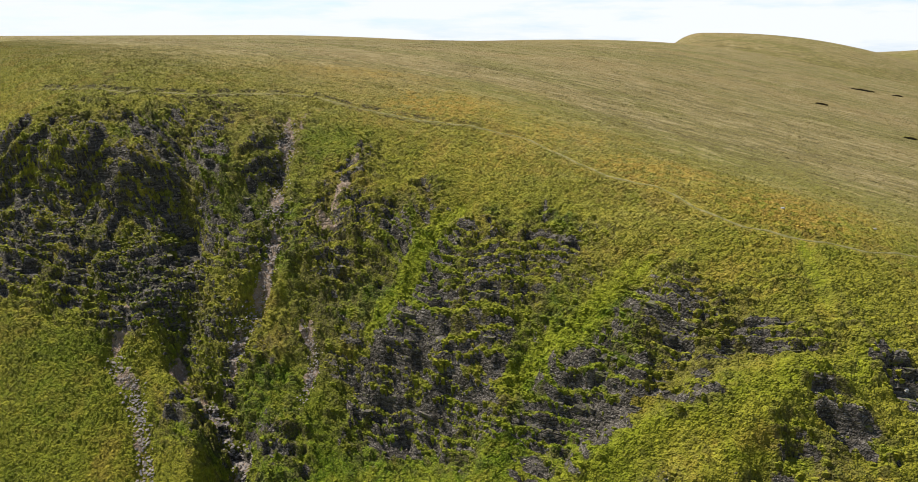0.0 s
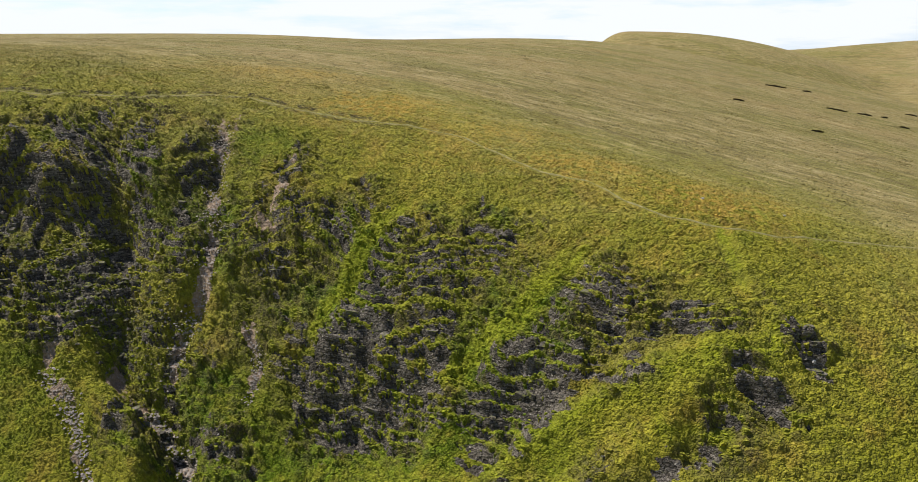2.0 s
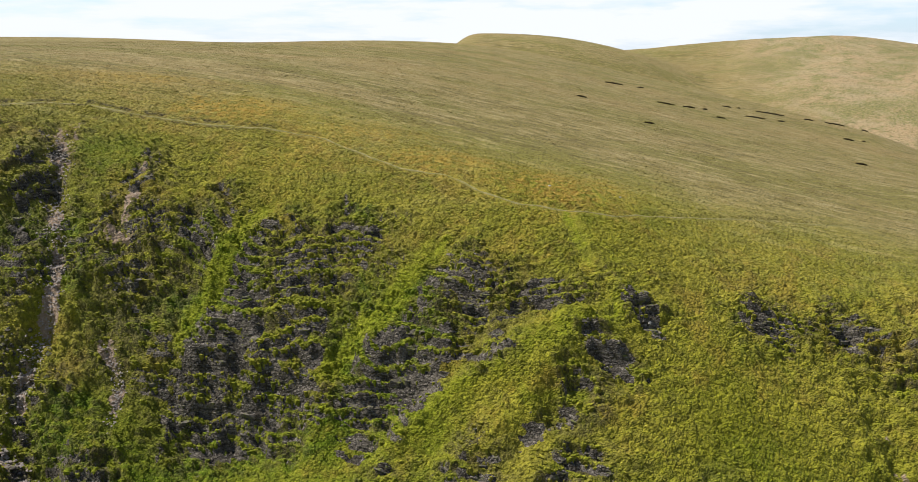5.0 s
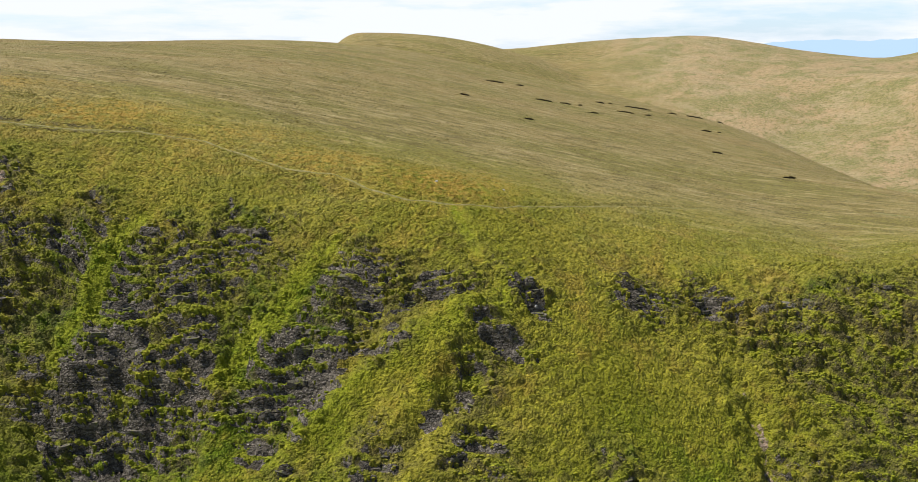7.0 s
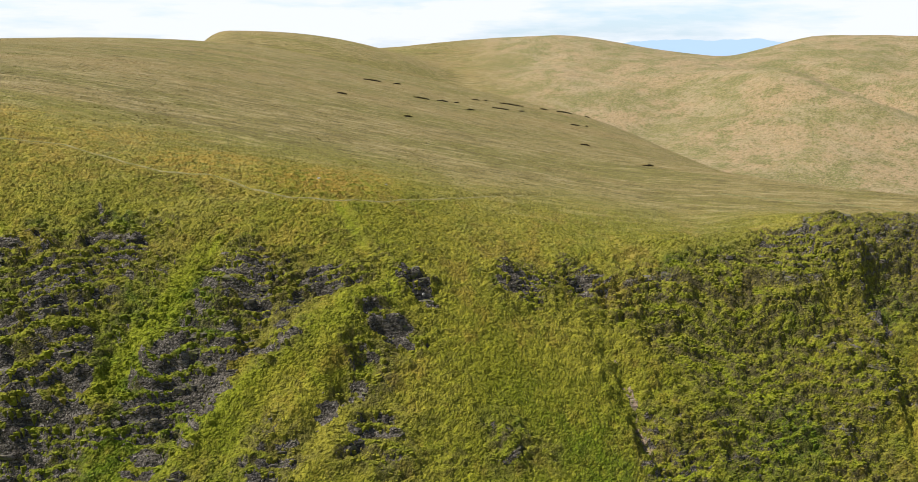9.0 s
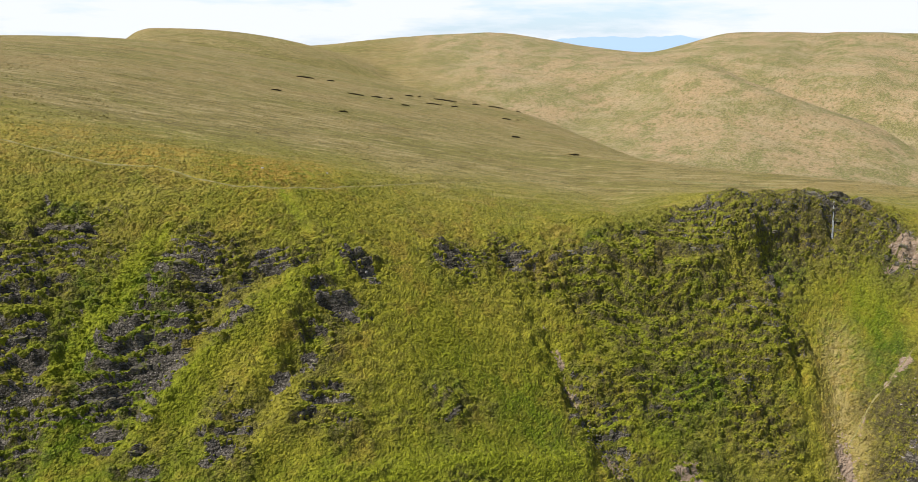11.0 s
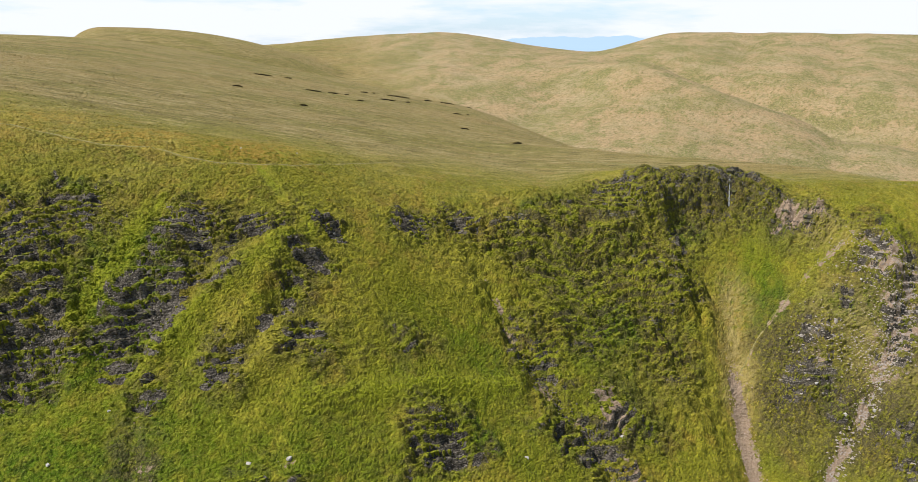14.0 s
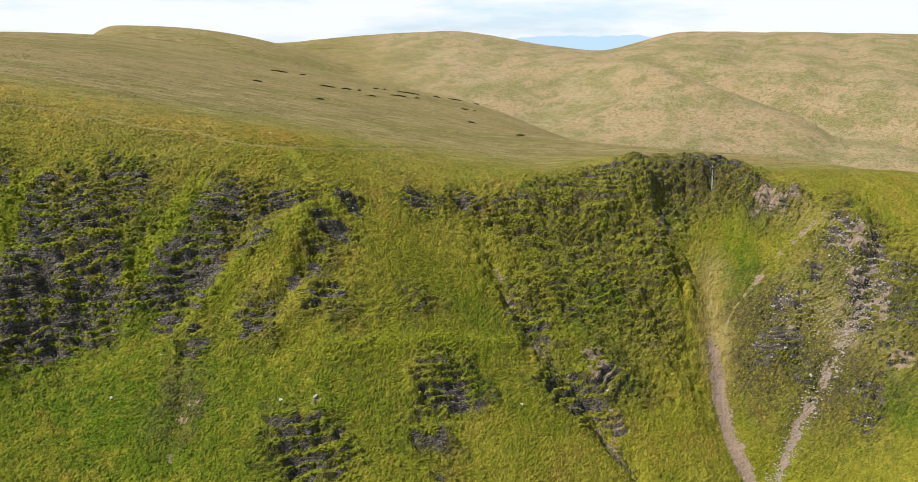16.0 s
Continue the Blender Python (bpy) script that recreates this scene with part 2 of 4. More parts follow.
# the mountains emit an even blue: distance haze painted in as glow
far_haze_glow = bpy.data.materials.new("far_mountain_haze_glow")
far_haze_glow.use_nodes = True
far_haze_glow.node_tree.nodes.clear()
n1 = far_haze_glow.node_tree.nodes.new("ShaderNodeEmission")
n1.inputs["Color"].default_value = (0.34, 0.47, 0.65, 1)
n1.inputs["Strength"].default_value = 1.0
n2 = far_haze_glow.node_tree.nodes.new("ShaderNodeOutputMaterial")
far_haze_glow.node_tree.links.new(n1.outputs[0], n2.inputs[0])


# ---- relief: s runs down along the rim of the face, v goes from the valley into the hill ----
def to_world(s, v):
    return 0.85 * s + 0.527 * v, -0.527 * s + 0.85 * v


def soft(t, w):
    return w * np.logaddexp(0, t / w)


def ease(t, lo, hi):
    t = np.clip((t - lo) / (hi - lo), 0, 1)
    return t * t * (3 - 2 * t)


def hashed(i, j, seed):
    h = (i.astype(np.int64) * 374761393 + j.astype(np.int64) * 668265263 + seed * 974711) & 0xFFFFFFFF
    h = ((h ^ (h >> 13)) * 1274126177) & 0xFFFFFFFF
    return (h ^ (h >> 16)) & 0xFFFFFFFF


def perlin(x, y, seed=0):
    """Gradient noise, about -0.7 to 0.7."""
    i, j = np.floor(x), np.floor(y)
    fx, fy = x - i, y - j
    total = 0
    wx, wy = fx * fx * fx * (fx * (fx * 6 - 15) + 10), fy * fy * fy * (fy * (fy * 6 - 15) + 10)
    for di in (0, 1):
        for dj in (0, 1):
            turn = hashed(i + di, j + dj, seed) * (2 * math.pi / 4294967296.0)
            dot = np.cos(turn) * (fx - di) + np.sin(turn) * (fy - dj)
            total = total + dot * (wx if di else 1 - wx) * (wy if dj else 1 - wy)
    return total


def fbm(x, y, octaves=4, seed=0, gain=0.5):
    total, amp = 0, 1.0
    for o in range(octaves):
        total = total + amp * perlin(x * 2 ** o + 17.3 * o, y * 2 ** o - 9.1 * o, seed + o)
        amp *= gain
    return total


def moorland(s, v):
    """The upland: a tilted, rounded shoulder that rolls over into the side valley."""
    u = -s
    cap = np.where(u < 60, u, 60 + 63 * (1 - np.exp(-np.maximum(u - 60, 0) / 70)))
    z = 36.2 + 0.2 * cap + 0.06 * soft(v - 330, 25) - 0.17 * soft(v - 480, 40)
    z = z - 4.5 * np.exp(-((u - 290) / 110) ** 2) * ease(v, 290, 430) - 1.2 * ease(v, 300, 430)
    z = z + 0.15 * soft(s - 70, 8) * (1 - ease(v, 130, 260))
    fold = -205 + 45 * ease(v, 105, 220) + np.clip((v - 420) / 76, 0, 1.5) * 110
    return z - 0.30 * soft(fold - u, 14)


# how far the face lies below the upland: rows go up the face (v = 22, 36, ... 92), columns along it (s = -132, -110, ... 176)
FACE = [
    [-50.9, -57.6, -62.9, -65.5, -65.2, -63.1, -60.5, -59.7, -62.5, -66.1, -65.5, -57.1, -41.5, -40.5, -40.5],
    [-35.2, -44.6, -53.2, -58.4, -57.6, -52.7, -48.8, -47.1, -49.7, -55.8, -57.0, -46.6, -29.6, -28.6, -28.6],
    [-20.9, -31.4, -42.4, -49.9, -49.9, -41.6, -37.0, -38.0, -39.3, -44.3, -45.4, -33.9, -17.5, -16.5, -16.5],
    [-9.9, -18.9, -28.3, -35.1, -39.1, -31.8, -21.0, -25.0, -28.9, -28.7, -31.2, -24.9, -7.2, -6.2, -6.2],
    [-3.6, -9.0, -14.0, -17.0, -19.0, -15.3, -6.8, -12.1, -14.9, -11.3, -15.1, -15.1, 0.5, 1.5, 1.5],
    [-0.9, -3.2, -4.9, -5.8, -5.0, 0.1, 1.8, -4.2, -4.7, 1.9, 3.2, 1.8, 3.3, 4.3, 4.3],
]
S0, DS, V0, DV = -132.0, 22.0, 22.0, 14.0


def spline(t):
    t = np.abs(t)
    return np.where(t < 1, 2 / 3 - t ** 2 + t ** 3 / 2, np.where(t < 2, (2 - t) ** 3 / 6, 0))


def face(s, v):
    """The drop below the upland, a smooth surface over the levels in FACE, straight on below its lowest row."""
    low = np.minimum(v - 24.0, 0)
    s, v = np.clip(s, S0, S0 + 14 * DS), np.maximum(v, 24.0)
    level = np.array(FACE)
    level = np.vstack([3 * level[0] - 2 * level[1], 2 * level[0] - level[1], level])
    if s.ndim == 2:
        across = np.stack([spline((s[:, 0] - S0) / DS - col) for col in range(-1, 16)], 1)
        up = np.stack([spline((v[0] - V0) / DV - row) for row in range(-2, 6)], 0)
        return across @ level[:, np.clip(np.arange(-1, 16), 0, 14)].T @ up + 0.75 * low
    total = 0
    for col in range(-1, 16):
        bs = spline((s - S0) / DS - col)
        for row in range(-2, 6):
            total = total + bs * spline((v - V0) / DV - row) * level[row + 2, min(max(col, 0), 14)]
    return total + 0.75 * low


# rock walls: s and v of the two ends of the wall's middle line, and its height
WALLS = [(-140, 51, -90, 72, 6.0), (-84, 62, -62, 72, 2.5), (-60, 65, -37, 67, 6.5), (-34, 66.5, -15, 72.5, 3.6), (-60, 76, -36, 77, 2.2), (-30, 77, -8, 76, 1.6), (84, 86, 112, 93, 4.4), (110, 93, 131, 74, 3.6), (100, 50, 120, 57, 3.0), (126, 52, 144, 66, 4.0), (44, 84, 84, 80, 2.6), (-1, 72.6, 7, 71.6, 1.0), (5, 79.4, 11, 77.4, 1.0), (22, 80.2, 39, 82, 1.8), (16, 49, 30, 49, 2.2), (-12, 40, 4, 40, 2.4)]


def walls(s, v):
    total = np.zeros(s.shape)
    for s0, v0, s1, v1, high in WALLS:
        at = window(s, v, s0 - 5, s1 + 5, min(v0, v1) - 45, max(v0, v1) + 45)
        ps, pv = s[at], v[at]
        d = pv - (v0 + (v1 - v0) * np.clip((ps - s0) / (s1 - s0), 0, 1)) + 2.2 * fbm(ps / 8, pv / 30, 3, 95)
        total[at] += high * (np.tanh(d / 2.6) - np.tanh(d / 11)) * ease(ps, s0 - 5, s0 + 7) * (1 - ease(ps, s1 - 7, s1 + 5))
    return total


def window(s, v, s_lo, s_hi, v_lo, v_hi):
    """The part of a grid (or of a list of places) that lies in a stretch of the plan."""
    if s.ndim == 2 and s.shape[0] > 1 and s.shape[1] > 1:
        i0, i1 = np.searchsorted(s[:, 0], (s_lo, s_hi))
        j0, j1 = np.searchsorted(v[0], (v_lo, v_hi))
        return slice(i0, i1), slice(j0, j1)
    return (s > s_lo) & (s < s_hi) & (v > v_lo) & (v < v_hi)


def along(s, v, line, reach=26.0):
    """Distance to a line through points in plan (99 beyond reach), and how far along it from 0 to 1."""
    best, where = np.full(s.shape, 99.0), np.zeros(s.shape)
    n = len(line) - 1
    for i in range(n):
        (a0, b0), (a1, b1) = line[i], line[i + 1]
        at = window(s, v, min(a0, a1) - reach, max(a0, a1) + reach, min(b0, b1) - reach, max(b0, b1) + reach)
        da, db = a1 - a0, b1 - b0
        ps, pv = s[at] - a0, v[at] - b0
        f = np.clip((ps * da + pv * db) / (da * da + db * db), 0, 1)
        d = np.hypot(ps - f * da, pv - f * db)
        near = d < best[at]
        best[at], where[at] = np.where(near, d, best[at]), np.where(near, (i + f) / n, where[at])
    return best, where


# lines in plan
WEST_BURN = [(-97, 53), (-94.5, 48.4), (-88.6, 47.5), (-83.8, 45.2), (-78.8, 41.6), (-72, 33)]
WEST_CLEFT = [(-88, 55), (-85.2, 53.2), (-79.2, 53.7), (-74.1, 52.9), (-69.8, 51.7), (-67.6, 47.7), (-66, 40)]
CHUTE = [(-90.1, 85.6), (-85.3, 77.3), (-80, 70.8), (-78, 65.7), (-78.4, 60.5), (-77.4, 57.5)]
SMALL_CHUTE = [(-75.5, 87.5), (-72.7, 82.3), (-72.3, 75.4)]
RUNNEL = [(-69, 65.4), (-64.9, 63.3), (-63.8, 58.6)]
MID_GULLY = [(40.8, 75.8), (42.3, 69.8), (43.4, 63.6), (48, 58.9), (53.5, 53.3), (56.4, 45.8), (61.1, 39.5)]
EAST_BURN = [(116, 96), (110.5, 88), (104.6, 79), (99.6, 70.5), (96.4, 64), (93.2, 57.8), (91.4, 52.5), (90.2, 47), (90.2, 41.5), (91, 30)]
EAST_SCREE = [(139.9, 60.6), (122.1, 49), (113.1, 44.8), (102.6, 40.4), (94.6, 36.3)]
TROD = [(132.8, 72), (120.1, 70.4), (111.6, 67.7), (101.6, 65), (96.8, 62.7)]
RECESS = [(-109, 76), (-101.7, 71), (-96.1, 66.2), (-91.2, 62), (-87, 58)]
RAMPS = [[(-21.5, 81), (-24.5, 78), (-28, 75), (-31.5, 72), (-34, 69)], [(-50.7, 83.2), (-53.3, 80.2), (-54.5, 77), (-56.3, 71.4), (-57.7, 68.5)]]
BENCH = [(0.7, 53.4), (16.9, 54.8), (24.4, 55.9), (40.6, 57.8)]
SPUR_LINE = [(6.5, 79), (3.6, 74.7), (-1.7, 72.8), (-8, 70.4), (-14.2, 68), (-20.1, 64.6), (-23.9, 60.5)]
FOOTPATH = [(-150, 72), (-128, 76), (-112.7, 85), (-100.7, 92.5), (-92.1, 95.1), (-80.5, 95.6), (-70.3, 96.6), (-59.3, 99.2), (-48, 100), (-40.3, 97.6),
            (-31.2, 94.7), (-23.5, 94.2), (-16.1, 90.7), (-11.2, 89.7), (-3.6, 90.3), (3.8, 92.4), (14.2, 100.5), (23.6, 106.9), (35.8, 114.4), (54.5, 127.3), (75.7, 138.1)]
EAST_TRACK = [(92, 143), (105.1, 138.4), (126.2, 131.6), (138.6, 122.9), (148, 114.4), (155, 100), (166.4, 90), (182, 84)]

# low ribs that slant down the spur, each with a broken, shaded side towards the stream
SPUR_RIBS = [[(3.7, 73.5), (0.1, 68.7), (-4.8, 64.6), (-9.4, 61), (-13.3, 59), (-16.9, 57.5)], [(3.7, 62.7), (-0.4, 60.8), (-3, 58), (-6.8, 55.5), (-14.1, 53.5)]]
EARTH_SLIP = [(-24.9, 57), (-25.2, 50.8), (-25.5, 46.6), (-27, 42)]
BOWL_RIB = [(85, 98), (87.5, 90), (89.5, 84), (89, 77), (86, 70)]
# hollows: s, v, half length, half width, depth
HOLLOWS = [(5.2, 71.4, 3.2, 1.4, 1.3), (9.6, 77.2, 2.4, 1.0, 1.2), (26.5, 82.0, 4.2, 1.3, 1.1), (36.5, 84.2, 3.2, 1.2, 0.9), (24, 47.4, 3.5, 1.8, 2.4), (-5.5, 38.5, 3.5, 1.8, 2.2), (-2, 66.5, 2.4, 1.2, 1.2)]

# craggy ground: s, v, half length, half width, turn in degrees, strength
CLIFF_CRAGS = [(-125, 56, 10, 9, 27, 1), (-113, 63, 9, 10, 31, 1), (-102, 70, 6, 9, 29, 1.2), (-100, 57, 14, 4, 30, 1), (-114, 50, 9, 3, 31, 1),
               (-87, 67, 6, 4, 26, 0.8), (-94, 54, 6, 3, 31, 0.9), (-87, 78, 5, 8, 23, 0.6), (-79, 71, 4, 4, 22, 0.6), (-74, 85, 3, 4, 21, 0.6)]
WEST_CRAGS = [(-77, 51, 5, 3, 29, 0.8), (-67, 52, 6, 2, 27, 0.9), (-87, 58, 5, 3, 29, 0.5), (-77, 59, 5, 2, 26, 0.7), (-72, 75, 6, 4, 20, 0.7),
              (-62, 75, 7, 3, 19, 0.8), (-61, 81, 6, 2, 18, 0.7), (-68, 70, 6, 4, 21, 0.5), (-53, 62, 4, 2, 20, 0.8)]
BUTTRESS_CRAGS = [(-51, 78, 7, 3, 15, 0.9), (-39, 82, 10, 2, 11, 0.8), (-48, 75, 8, 2, 15, 1), (-45, 71, 8, 2, 14, 1), (-45, 67, 8, 3, 15, 1.2),
                  (-28, 71, 6, 3, 7, 1), (-35, 67, 9, 2, 11, 0.9), (-18, 78, 7, 3, 6, 0.7), (-19, 74, 5, 2, 5, 0.8), (-34, 78, 7, 2, 9, 0.7),
                  (-24, 66, 4, 2, 7, 0.7), (-58, 66, 5, 3, 20, 0.7)]
SPUR_CRAGS = [(-5, 77, 5, 1, 2, 0.55), (8.6, 78.2, 2.8, 0.6, -20, 0.8), (4.6, 72.6, 3.2, 0.6, -8, 0.8), (-1, 78, 3, 1, 6, 0.6), (-11, 71, 4, 1, -3, 0.6),
              (0, 68, 2, 2, 4, 0.7), (2, 61, 4, 2, 5, 0.6), (-12, 62, 3, 2, -3, 0.5), (-16, 77, 5, 2, -3, 0.6)]
MIDDLE_CRAGS = [(26.5, 82.9, 4.5, 1.2, 2, 1.0), (36, 85.4, 4, 1.2, 14, 1.0), (51, 83, 8, 4, -1, 0.9), (66, 85, 9, 5, -1, 0.9), (63, 77, 12, 4, 1, 0.9), (76, 78, 10, 5, 3, 1), (80, 90, 8, 5, 1, 0.8),
                (62, 69, 12, 4, 3, 0.7), (77, 68, 8, 5, 0, 0.7),
                (47, 65, 3, 5, 5, 0.8), (60, 54, 7, 4, 5, 0.8), (51, 51, 5, 4, 7, 0.8), (80, 62, 4, 4, -1, 0.6), (20, 62.5, 4, 1.2, 5, 0.6), (23, 49, 5, 3, 4, 0.9), (-4, 40, 7, 3, -5, 0.9),
                (3, 61, 5, 2, 1, 0.6), (-13, 59, 4, 2, -10, 0.7), (-24, 58, 3, 3, -12, 0.5), (18, 39, 4, 3, 0, 0.6)]
EAST_CRAGS = [(96, 92, 14, 6, 3, 1.0), (113, 94, 10, 6, -8, 1.0), (121, 85, 11, 3.5, -45, 1.0), (111, 54, 6, 6, -29, 1), (103, 55, 5, 3, -23, 0.8),
              (136, 64, 7, 8, -19, 1), (130, 50, 7, 7, -24, 0.9), (117, 37, 5, 3, -28, 0.9), (140, 52, 6, 8, -12, 0.8), (121, 60, 4, 4, -33, 0.6),
              (84, 76, 8, 5, 1, 0.7), (130, 41, 4, 4, -22, 0.8)]
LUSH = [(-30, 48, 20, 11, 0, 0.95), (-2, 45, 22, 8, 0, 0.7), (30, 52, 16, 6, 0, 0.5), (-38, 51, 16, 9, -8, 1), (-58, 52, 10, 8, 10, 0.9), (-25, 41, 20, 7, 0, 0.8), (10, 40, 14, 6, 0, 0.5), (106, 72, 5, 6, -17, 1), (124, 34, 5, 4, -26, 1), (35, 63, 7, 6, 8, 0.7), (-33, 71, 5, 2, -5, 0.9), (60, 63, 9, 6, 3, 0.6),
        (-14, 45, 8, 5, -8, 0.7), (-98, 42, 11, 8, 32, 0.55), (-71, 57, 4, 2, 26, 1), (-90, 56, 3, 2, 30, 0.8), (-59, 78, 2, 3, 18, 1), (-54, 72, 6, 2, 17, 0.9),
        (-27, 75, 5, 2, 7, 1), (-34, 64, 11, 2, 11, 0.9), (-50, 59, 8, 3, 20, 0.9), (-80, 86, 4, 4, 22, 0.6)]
HEATH = [(-67, 104, 13, 4, 29, 1), (-26, 99, 10, 4, 19, 0.8), (-5, 98, 10, 6, 35, 1), (-44, 104, 11, 4, 30, 0.6), (-50, 93, 7, 4, 11, 0.4), (-95, 112, 14, 5, 25, 0.7)]
HEATHER = [(-25, 50, 2, 5, 0, 0.8), (-11, 59, 5, 1.5, 30, 0.8), (1, 67.5, 3, 1.5, 45, 0.8), (107, 60, 8, 8, -20, 1), (124, 58, 7, 10, -20, 0.8), (101, 55, 8, 10, -17, 1), (114, 46, 13, 11, -28, 1), (132, 50, 10, 12, -18, 0.8), (103, 93, 14, 7, 5, 0.9), (120, 86, 12, 6, -45, 0.9), (79, 64, 6, 6, -1, 0.7), (-24, 49, 3, 3, -11, 0.8),
           (20, 62, 5, 2.5, 9, 0.5), (3, 61, 4, 2, 0, 0.9), (67, 58, 6, 5, 3, 0.6), (-65, 67, 7, 4, 22, 0.8), (-87, 71, 6, 5, 25, 0.5), (-103, 60, 12, 6, 31, 0.6), (-15, 75, 8, 3, 6, 0.7),
           (-39, 79, 11, 4, 11, 0.5), (-54, 65, 7, 3, 19, 0.6), (-23, 74, 6, 3, 6, 0.5)]


# bare rock faces: s, v, half length, half width, turn in degrees, strength
FACES = [(0.6, 67.6, 1.8, 0.5, 45, 1.2), (-4.4, 63.8, 1.6, 0.4, 40, 1.1), (-12, 58.8, 2.2, 0.5, 28, 1.2), (-9.2, 60.2, 1.2, 0.3, 35, 1.0), (3.4, 61.8, 1.6, 0.3, 30, 1.0), (5, 72.2, 3, 0.4, -8, 1.25), (9, 77.8, 2.4, 0.3, -20, 1.25), (26.5, 82.7, 4, 0.3, 2, 1.2), (36.5, 85.1, 3, 0.3, 14, 1.15), (24, 48.6, 3.2, 1.1, 4, 1.2), (-5.5, 39.8, 3.5, 1.2, 0, 1.2), (91, 84, 1.2, 5, 10, 1.0), (47.5, 63, 1.5, 5, 0, 0.95), (55.5, 52, 2, 4, 25, 0.9), (60, 46, 2, 3, 20, 0.8), (98, 93, 12, 1.5, 3, 0.9), (112, 95, 6, 1.5, 0, 0.8), (-55, 80, 7, 1.5, 10, 0.8), (-47, 75, 9, 2, 6, 0.85), (-52, 66, 9, 4, 8, 1.6), (-42, 67, 5, 3, 8, 1.5), (-22, 69, 5, 3, 14, 1.4), (-27, 65, 4, 2, -4, 1.4), (-37, 79, 5, 1.5, 2, 0.7), (-6, 77, 4, 1.2, 20, 0.9),
         (-13, 73, 3, 1.2, 10, 0.9), (-112, 62, 9, 7, 31, 0.9), (-96, 64, 3, 7, -40, 1.0), (-70, 52, 6, 1.5, 27, 0.9)]


# broken ground that is mostly grown over
OVERGROWN = [(64, 78, 24, 13, 0, 1), (76, 62, 12, 9, 0, 0.8), (-70, 68, 12, 9, 20, 0.5), (98, 90, 15, 6, 5, 0.6), (120, 83, 10, 5, -45, 0.65)]


def patches(s, v, rows, spread=0.8, ragged=None):
    """The strongest of some soft ellipses in plan; ragged gives the offsets that fray their outlines."""
    total = np.zeros(s.shape)
    for a0, b0, ra, rb, turn, strength in rows:
        c, d = math.cos(radians(turn)), math.sin(radians(turn))
        reach = 4.2 * (max(ra, rb) + 1)
        at = window(s, v, a0 - reach, a0 + reach, b0 - reach, b0 + reach)
        ps, pv = s[at] - a0, v[at] - b0
        if ragged is not None:
            ps, pv = ps + ragged[0][at], pv + ragged[1][at]
        p, q = ps * c + pv * d, pv * c - ps * d
        total[at] = np.maximum(total[at], strength * np.exp(-spread * ((p / (ra + 1)) ** 2 + (q / (rb + 1)) ** 2) ** 1.4))
    return total


def far_hills(s, v):
    """The hillside across the side valley, its rounded tops and the knoll behind the moor."""
    x, y = to_world(s, v)
    d, l = 0.866 * x + 0.5 * y, -0.5 * x + 0.866 * y
    wobble = 14 * fbm(x / 260, y / 260, 3, 41) + 26 * np.exp(-((l + 80 - 0.15 * (d - 700)) / 70) ** 2) * np.exp(-((d - 720) / 160) ** 2)
    slope = -33 + 0.22 * (d - 600) + wobble
    # a side valley cuts in behind the nearer spur, and runnels score the slopes
    slope = slope + 15 * np.exp(-((l + 55 + 0.95 * (760 - d)) / 60) ** 2) * np.exp(-((d - 690) / 120) ** 2)
    slope = slope - 36 * np.exp(-((l + 150 + 1.0 * (815 - d)) / 56) ** 2) * np.exp(-((d - 730) / 140) ** 2)
    slope = slope - 9 * np.exp(-((l + 190 + 0.25 * (d - 800) + 12 * fbm(x / 60, y / 60, 2, 45)) / 16) ** 2) * ease(d, 780, 860) - 8 * np.exp(-((l + 300 + 0.3 * (d - 800) + 14 * fbm(x / 60, y / 60, 2, 46)) / 15) ** 2)
    slope = slope - 5 * np.abs(fbm(x / 75, y / 75, 3, 44))
    top = 34 + 36 * np.exp(-((l - 255) / np.where(l > 255, 260, 165)) ** 2) + 38 * ease(-l, 5, 165) - 0.02 * np.maximum(-l - 300, 0)
    top = top - 0.05 * np.maximum(d - 1050, 0) + 2.0 * fbm(x / 120, y / 120, 3, 43)
    z = -soft(-slope + top, 9) + top
    p, q = 0.938 * x - 0.347 * y, 0.347 * x + 0.938 * y - 930
    knoll = -150 + 219.3 * np.exp(-(np.where(p < 0, p / 115, p / 490) ** 2 + (q / 420) ** 2) ** 1.2)
    return 6 * np.logaddexp(z / 6, knoll / 6)


